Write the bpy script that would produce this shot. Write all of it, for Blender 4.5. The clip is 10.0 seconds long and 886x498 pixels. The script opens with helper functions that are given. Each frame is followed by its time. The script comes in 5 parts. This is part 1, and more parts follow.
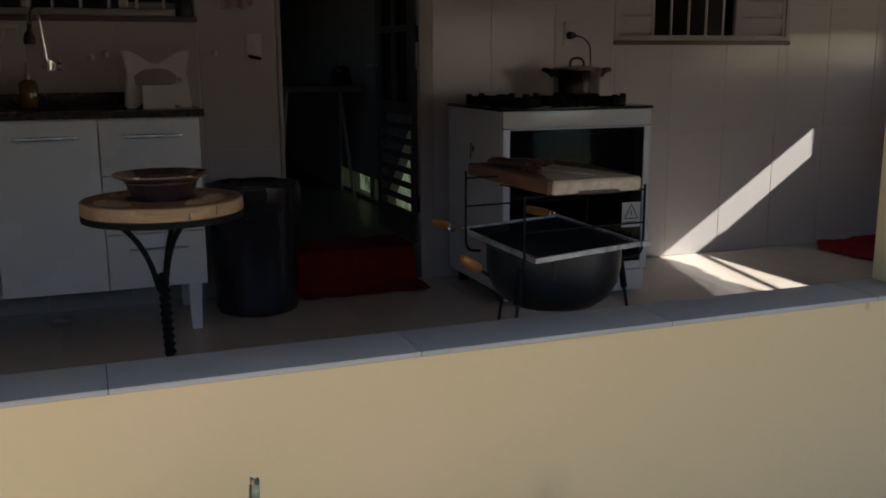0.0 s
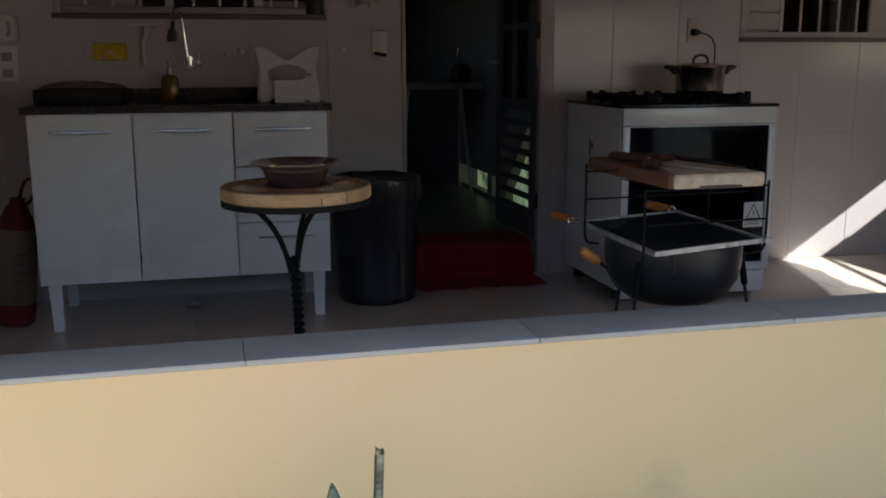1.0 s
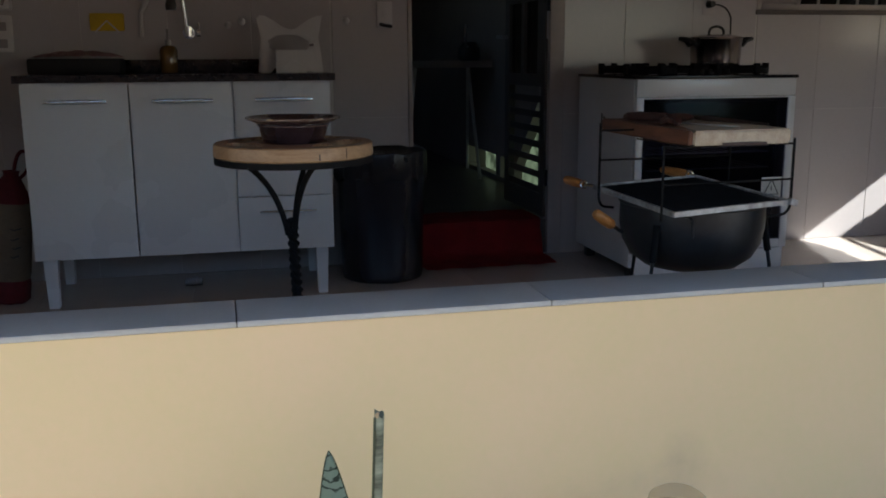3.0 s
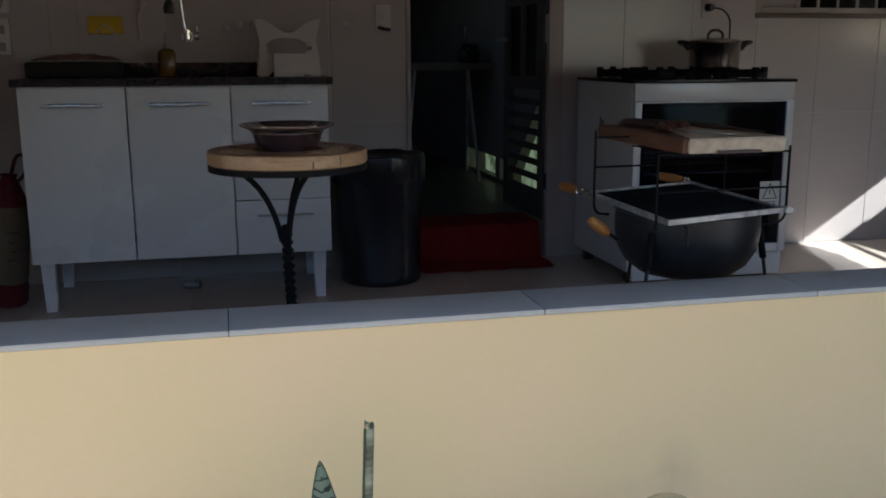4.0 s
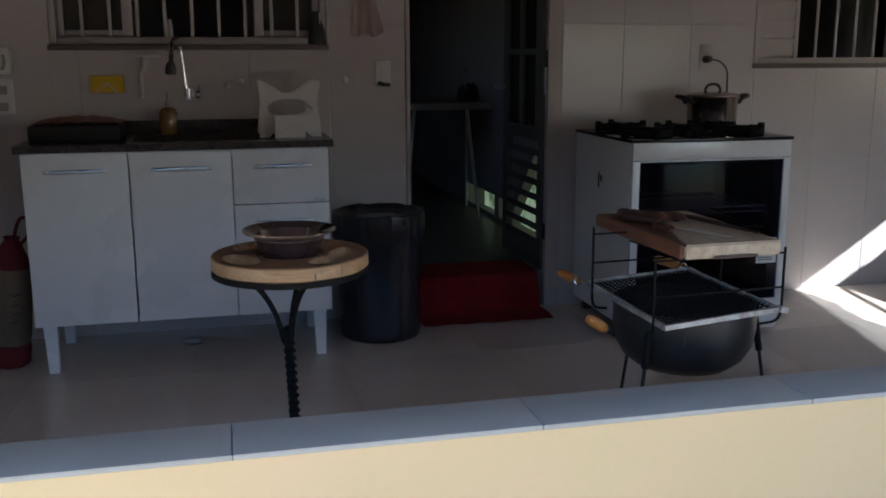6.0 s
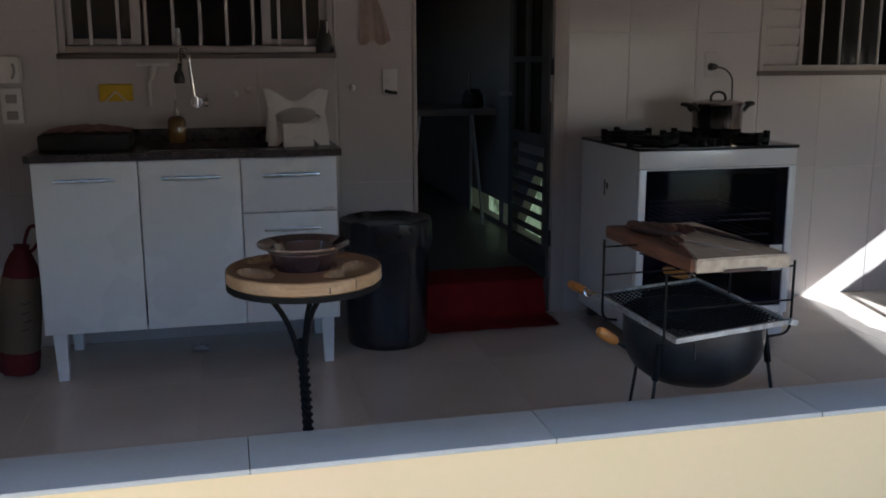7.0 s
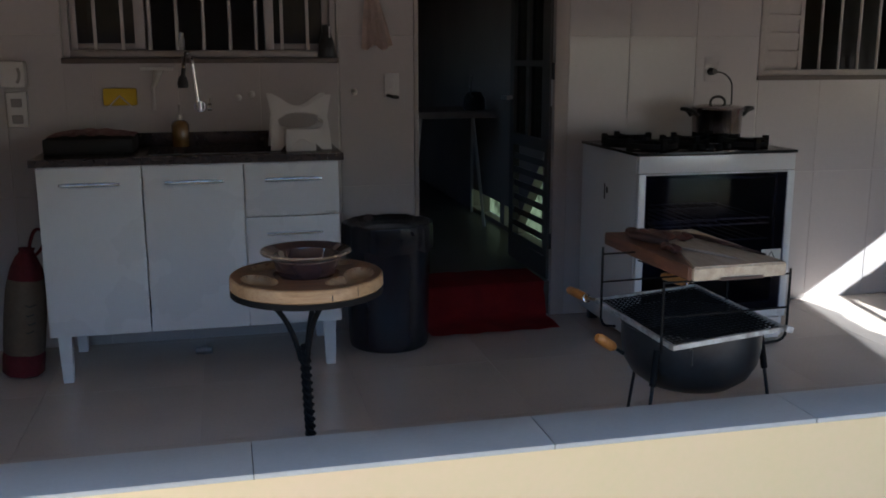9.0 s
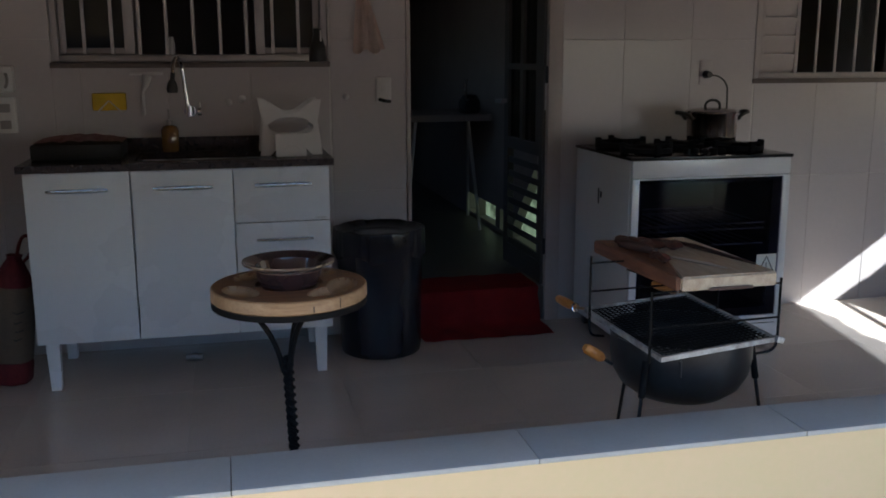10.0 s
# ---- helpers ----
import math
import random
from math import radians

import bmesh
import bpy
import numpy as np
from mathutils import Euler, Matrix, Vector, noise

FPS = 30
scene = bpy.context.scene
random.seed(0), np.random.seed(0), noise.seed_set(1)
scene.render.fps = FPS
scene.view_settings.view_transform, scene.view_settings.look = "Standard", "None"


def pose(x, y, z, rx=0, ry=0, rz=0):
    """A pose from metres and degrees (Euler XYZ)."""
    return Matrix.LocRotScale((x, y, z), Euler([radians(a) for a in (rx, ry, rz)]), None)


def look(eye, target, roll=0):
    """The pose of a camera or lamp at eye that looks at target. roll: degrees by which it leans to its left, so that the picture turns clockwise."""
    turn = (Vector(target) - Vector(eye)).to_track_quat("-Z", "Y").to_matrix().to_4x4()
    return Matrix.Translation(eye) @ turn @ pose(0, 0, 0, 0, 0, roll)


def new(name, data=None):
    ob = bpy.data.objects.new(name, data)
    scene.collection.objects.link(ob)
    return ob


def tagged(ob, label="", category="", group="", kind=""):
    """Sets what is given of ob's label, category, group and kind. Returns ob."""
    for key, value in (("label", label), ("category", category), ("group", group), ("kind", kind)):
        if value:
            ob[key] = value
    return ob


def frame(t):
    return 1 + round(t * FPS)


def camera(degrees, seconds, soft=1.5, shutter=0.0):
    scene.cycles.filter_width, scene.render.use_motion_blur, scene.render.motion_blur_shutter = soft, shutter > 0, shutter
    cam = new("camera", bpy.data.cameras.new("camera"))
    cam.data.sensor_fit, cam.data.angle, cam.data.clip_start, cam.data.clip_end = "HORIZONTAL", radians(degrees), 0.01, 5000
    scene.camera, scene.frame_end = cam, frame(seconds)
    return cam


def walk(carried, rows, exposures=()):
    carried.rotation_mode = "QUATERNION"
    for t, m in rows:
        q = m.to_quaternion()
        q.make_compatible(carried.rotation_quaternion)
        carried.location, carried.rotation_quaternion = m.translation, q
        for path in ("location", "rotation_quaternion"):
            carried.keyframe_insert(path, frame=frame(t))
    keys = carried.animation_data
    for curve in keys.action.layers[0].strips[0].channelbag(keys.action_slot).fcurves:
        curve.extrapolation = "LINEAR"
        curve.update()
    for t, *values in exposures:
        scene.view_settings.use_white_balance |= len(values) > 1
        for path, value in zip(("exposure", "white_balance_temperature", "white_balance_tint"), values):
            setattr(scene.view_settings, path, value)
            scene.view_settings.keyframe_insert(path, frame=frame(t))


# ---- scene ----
cam = camera(50.8, 10.0, soft=1.8)
PATH = [
    (0, (0.753, -4.388, 1.084), (1.451, -2.555, 0.691), -0.3),
    (0.5, (0.756, -4.397, 1.079), (1.377, -2.537, 0.686), -0.3),
    (1, (0.715, -4.444, 1.072), (1.183, -2.54, 0.679), -0.2),
    (1.5, (0.7, -4.456, 1.057), (1.152, -2.548, 0.66), -0.1),
    (2, (0.708, -4.426, 1.02), (1.157, -2.519, 0.62), -0.2),
    (2.5, (0.727, -4.374, 0.972), (1.175, -2.466, 0.571), -0.2),
    (2.7, (0.734, -4.354, 0.970), (1.185, -2.448, 0.567), -0.3),
    (3.8, (0.772, -4.33, 0.979), (1.217, -2.423, 0.573), -0.2),
    (4, (0.767, -4.337, 0.988), (1.212, -2.43, 0.582), -0.2),
    (4.5, (0.76, -4.322, 1.092), (1.208, -2.415, 0.687), -0.2),
    (5, (0.771, -4.301, 1.228), (1.218, -2.394, 0.823), -0.2),
    (5.5, (0.777, -4.304, 1.237), (1.226, -2.397, 0.835), -0.2),
    (5.7, (0.777, -4.311, 1.228), (1.225, -2.404, 0.826), -0.2),
    (6.8, (0.735, -4.323, 1.233), (1.182, -2.416, 0.83), -0.2),
    (7, (0.738, -4.324, 1.262), (1.185, -2.416, 0.861), -0.2),
    (7.5, (0.745, -4.346, 1.309), (1.192, -2.438, 0.91), -0.2),
    (8, (0.747, -4.355, 1.302), (1.194, -2.447, 0.902), -0.1),
    (8.5, (0.733, -4.362, 1.274), (1.179, -2.454, 0.873), -0.2),
    (9, (0.733, -4.352, 1.29), (1.177, -2.444, 0.886), -0.1),
    (9.5, (0.751, -4.324, 1.295), (1.192, -2.415, 0.893), -0.2),
    (10, (0.781, -4.323, 1.305), (1.222, -2.415, 0.902), -0.2),
]
walk(cam, [(t, look(eye, target, roll)) for t, eye, target, roll in PATH], exposures=[(0.0, 1.38, 6250, 8), (0.5, 1.95, 6050, 8), (1.0, 1.93, 6000, 8), (2.5, 1.86, 5880, 7), (4.5, 1.84, 5650, 6), (5.0, 2.26, 5580, 6), (5.5, 2.35, 5550, 6), (7.5, 2.42, 5500, 6), (9.0, 2.37, 5500, 6), (10.0, 2.3, 5500, 6)])

# ---- light ----
SUN_TO = Vector((0.82, -0.30, 0.57)).normalized()
world = bpy.data.worlds.new("sky")
scene.world = world
world.use_nodes = True
wn = world.node_tree.nodes
sky = wn.new("ShaderNodeTexSky")
sky.sky_type = "NISHITA"
sky.sun_disc = False
sky.sun_elevation = math.asin(SUN_TO.z)
sky.sun_rotation = math.atan2(SUN_TO.x, SUN_TO.y)
wn["Background"].inputs["Strength"].default_value = 0.07
world.node_tree.links.new(sky.outputs["Color"], wn["Background"].inputs["Color"])
sun = new("sun", bpy.data.lights.new("sun", "SUN"))
sun.data.energy, sun.data.angle, sun.data.color = 5.0, radians(0.55), (1.0, 0.93, 0.82)
sun.matrix_world = look((20 * SUN_TO.x, 20 * SUN_TO.y, 20 * SUN_TO.z), (0, 0, 0))


# ---- materials ----
def material(name, color, rough=0.5, metal=0.0, var=0.12, scale=6.0, fine=60.0, bump=0.05, second=None, stretch=(1, 1, 1),
             coat=0.0, spread=0.0, rough_var=0.15):
    """Painted, wooden, stone or metal surface: colour drifting at two scales, uneven gloss, fine relief."""
    m = bpy.data.materials.new(name)
    m.use_nodes = True
    nt = m.node_tree
    nodes, links = nt.nodes, nt.links
    bsdf = nodes["Principled BSDF"]
    coords = nodes.new("ShaderNodeTexCoord")
    mapping = nodes.new("ShaderNodeMapping")
    mapping.inputs["Scale"].default_value = stretch
    links.new(coords.outputs["Object"], mapping.inputs["Vector"])
    big, small = nodes.new("ShaderNodeTexNoise"), nodes.new("ShaderNodeTexNoise")
    for n, s, d in ((big, scale, 4), (small, fine, 5)):
        n.inputs["Scale"].default_value, n.inputs["Detail"].default_value = s, d
        links.new(mapping.outputs["Vector"], n.inputs["Vector"])
    mixed = nodes.new("ShaderNodeMix")
    mixed.inputs["Factor"].default_value = 0.35
    links.new(big.outputs["Fac"], mixed.inputs["A"])
    links.new(small.outputs["Fac"], mixed.inputs["B"])
    ramp = nodes.new("ShaderNodeValToRGB")
    lo = second or tuple(c * (1 - var) for c in color)
    hi = color if second else tuple(min(1, c * (1 + var)) for c in color)
    ramp.color_ramp.elements[0].position, ramp.color_ramp.elements[1].position = 0.36, 0.64
    ramp.color_ramp.elements[0].color, ramp.color_ramp.elements[1].color = (*lo, 1), (*hi, 1)
    links.new(mixed.outputs["Result"], ramp.inputs["Fac"])
    out = ramp.outputs["Color"]
    if spread:
        info, hsv, span = nodes.new("ShaderNodeObjectInfo"), nodes.new("ShaderNodeHueSaturation"), nodes.new("ShaderNodeMapRange")
        span.inputs["To Min"].default_value, span.inputs["To Max"].default_value = 1 - spread, 1 + spread
        links.new(info.outputs["Random"], span.inputs["Value"])
        links.new(span.outputs["Result"], hsv.inputs["Value"])
        links.new(out, hsv.inputs["Color"])
        out = hsv.outputs["Color"]
    links.new(out, bsdf.inputs["Base Color"])
    gloss = nodes.new("ShaderNodeMapRange")
    gloss.inputs["To Min"].default_value, gloss.inputs["To Max"].default_value = max(0.02, rough * (1 - rough_var)), min(1, rough * (1 + rough_var))
    links.new(big.outputs["Fac"], gloss.inputs["Value"])
    links.new(gloss.outputs["Result"], bsdf.inputs["Roughness"])
    bsdf.inputs["Metallic"].default_value = metal
    bsdf.inputs["Coat Weight"].default_value = coat
    if bump:
        b = nodes.new("ShaderNodeBump")
        b.inputs["Strength"].default_value, b.inputs["Distance"].default_value = bump, 0.004
        links.new(small.outputs["Fac"], b.inputs["Height"])
        links.new(b.outputs["Normal"], bsdf.inputs["Normal"])
    return m


def see_through(name, tint, gloss_rough=0.05, gloss=0.12, share=1.0):
    """Thin clear sheet: mostly passes light, with a mirror-like sheen."""
    m = bpy.data.materials.new(name)
    m.use_nodes = True
    nt = m.node_tree
    nt.nodes.remove(nt.nodes["Principled BSDF"])
    a, b, mix = nt.nodes.new("ShaderNodeBsdfTransparent"), nt.nodes.new("ShaderNodeBsdfGlossy"), nt.nodes.new("ShaderNodeMixShader")
    fres = nt.nodes.new("ShaderNodeFresnel")
    fres.inputs["IOR"].default_value = 1.5
    add = nt.nodes.new("ShaderNodeMath")
    add.operation = "MULTIPLY_ADD"
    add.inputs[1].default_value, add.inputs[2].default_value = share, gloss
    nt.links.new(fres.outputs["Fac"], add.inputs[0])
    a.inputs["Color"].default_value = (*tint, 1)
    b.inputs["Roughness"].default_value = gloss_rough
    nt.links.new(add.outputs["Value"], mix.inputs["Fac"])
    nt.links.new(a.outputs["BSDF"], mix.inputs[1])
    nt.links.new(b.outputs["BSDF"], mix.inputs[2])
    nt.links.new(mix.outputs["Shader"], nt.nodes["Material Output"].inputs["Surface"])
    return m


def cloth_through(name, color, passing):
    """Thin woven cloth that lets part of the light through."""
    m = bpy.data.materials.new(name)
    m.use_nodes = True
    nt = m.node_tree
    nt.nodes.remove(nt.nodes["Principled BSDF"])
    a, b, mix = nt.nodes.new("ShaderNodeBsdfTransparent"), nt.nodes.new("ShaderNodeBsdfDiffuse"), nt.nodes.new("ShaderNodeMixShader")
    b.inputs["Color"].default_value = (*color, 1)
    mix.inputs["Fac"].default_value = 1 - passing
    nt.links.new(a.outputs["BSDF"], mix.inputs[1])
    nt.links.new(b.outputs["BSDF"], mix.inputs[2])
    nt.links.new(mix.outputs["Shader"], nt.nodes["Material Output"].inputs["Surface"])
    return m


def canvas(name, color, passing):
    """Canvas of the added side cloth: dull, glows a little when the sun is behind it."""
    m = bpy.data.materials.new(name)
    m.use_nodes = True
    nt = m.node_tree
    nt.nodes.remove(nt.nodes["Principled BSDF"])
    a, b, mix = nt.nodes.new("ShaderNodeBsdfTranslucent"), nt.nodes.new("ShaderNodeBsdfDiffuse"), nt.nodes.new("ShaderNodeMixShader")
    for n in (a, b):
        n.inputs["Color"].default_value = (*color, 1)
    mix.inputs["Fac"].default_value = 1 - passing
    nt.links.new(a.outputs["BSDF"], mix.inputs[1])
    nt.links.new(b.outputs["BSDF"], mix.inputs[2])
    nt.links.new(mix.outputs["Shader"], nt.nodes["Material Output"].inputs["Surface"])
    return m


def wood(name, light, dark, rough=0.45, along="x", rings=9.0):
    m = bpy.data.materials.new(name)
    m.use_nodes = True
    nt = m.node_tree
    nodes, links = nt.nodes, nt.links
    bsdf = nodes["Principled BSDF"]
    coords, mapping = nodes.new("ShaderNodeTexCoord"), nodes.new("ShaderNodeMapping")
    mapping.inputs["Scale"].default_value = (1.2, rings, rings) if along == "x" else (rings, 1.2, rings)
    links.new(coords.outputs["Object"], mapping.inputs["Vector"])
    n = nodes.new("ShaderNodeTexNoise")
    n.inputs["Scale"].default_value, n.inputs["Detail"].default_value, n.inputs["Distortion"].default_value = 4.0, 6.0, 1.2
    f = nodes.new("ShaderNodeTexNoise")
    f.inputs["Scale"].default_value = 30.0
    for k in (n, f):
        links.new(mapping.outputs["Vector"], k.inputs["Vector"])
    mixed = nodes.new("ShaderNodeMix")
    mixed.inputs["Factor"].default_value = 0.3
    links.new(n.outputs["Fac"], mixed.inputs["A"])
    links.new(f.outputs["Fac"], mixed.inputs["B"])
    ramp = nodes.new("ShaderNodeValToRGB")
    ramp.color_ramp.elements[0].position, ramp.color_ramp.elements[1].position = 0.35, 0.62
    ramp.color_ramp.elements[0].color, ramp.color_ramp.elements[1].color = (*dark, 1), (*light, 1)
    links.new(mixed.outputs["Result"], ramp.inputs["Fac"])
    links.new(ramp.outputs["Color"], bsdf.inputs["Base Color"])
    bsdf.inputs["Roughness"].default_value = rough
    b = nodes.new("ShaderNodeBump")
    b.inputs["Strength"].default_value, b.inputs["Distance"].default_value = 0.12, 0.003
    links.new(mixed.outputs["Result"], b.inputs["Height"])
    links.new(b.outputs["Normal"], bsdf.inputs["Normal"])
    return m


def banded_leaf(name):
    """Snake-plant leaf: grey-green with dark wavy cross bands."""
    m = bpy.data.materials.new(name)
    m.use_nodes = True
    nt = m.node_tree
    nodes, links = nt.nodes, nt.links
    bsdf = nodes["Principled BSDF"]
    coords, wave, ramp = nodes.new("ShaderNodeTexCoord"), nodes.new("ShaderNodeTexWave"), nodes.new("ShaderNodeValToRGB")
    wave.bands_direction = "Z"
    wave.inputs["Scale"].default_value, wave.inputs["Distortion"].default_value = 15.0, 8.0
    wave.inputs["Detail"].default_value, wave.inputs["Detail Scale"].default_value = 3.0, 2.2
    links.new(coords.outputs["Object"], wave.inputs["Vector"])
    ramp.color_ramp.elements[0].position, ramp.color_ramp.elements[1].position = 0.02, 0.17
    ramp.color_ramp.elements[0].color, ramp.color_ramp.elements[1].color = (0.022, 0.045, 0.035, 1), (0.25, 0.35, 0.30, 1)
    links.new(wave.outputs["Fac"], ramp.inputs["Fac"])
    links.new(ramp.outputs["Color"], bsdf.inputs["Base Color"])
    bsdf.inputs["Roughness"].default_value = 0.42
    return m


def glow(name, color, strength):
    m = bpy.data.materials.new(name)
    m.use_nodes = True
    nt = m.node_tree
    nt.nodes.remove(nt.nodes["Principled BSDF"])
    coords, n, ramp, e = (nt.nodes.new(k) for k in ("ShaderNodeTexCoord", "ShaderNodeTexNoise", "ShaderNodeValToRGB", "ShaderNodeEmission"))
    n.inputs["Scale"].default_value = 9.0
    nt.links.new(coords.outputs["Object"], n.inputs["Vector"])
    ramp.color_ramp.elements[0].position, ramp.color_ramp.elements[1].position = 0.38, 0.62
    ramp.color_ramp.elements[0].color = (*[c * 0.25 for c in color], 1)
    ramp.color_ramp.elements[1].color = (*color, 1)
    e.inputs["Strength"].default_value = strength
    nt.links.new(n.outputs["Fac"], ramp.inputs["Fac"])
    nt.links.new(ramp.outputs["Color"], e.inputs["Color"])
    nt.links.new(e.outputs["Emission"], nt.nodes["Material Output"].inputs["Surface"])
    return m


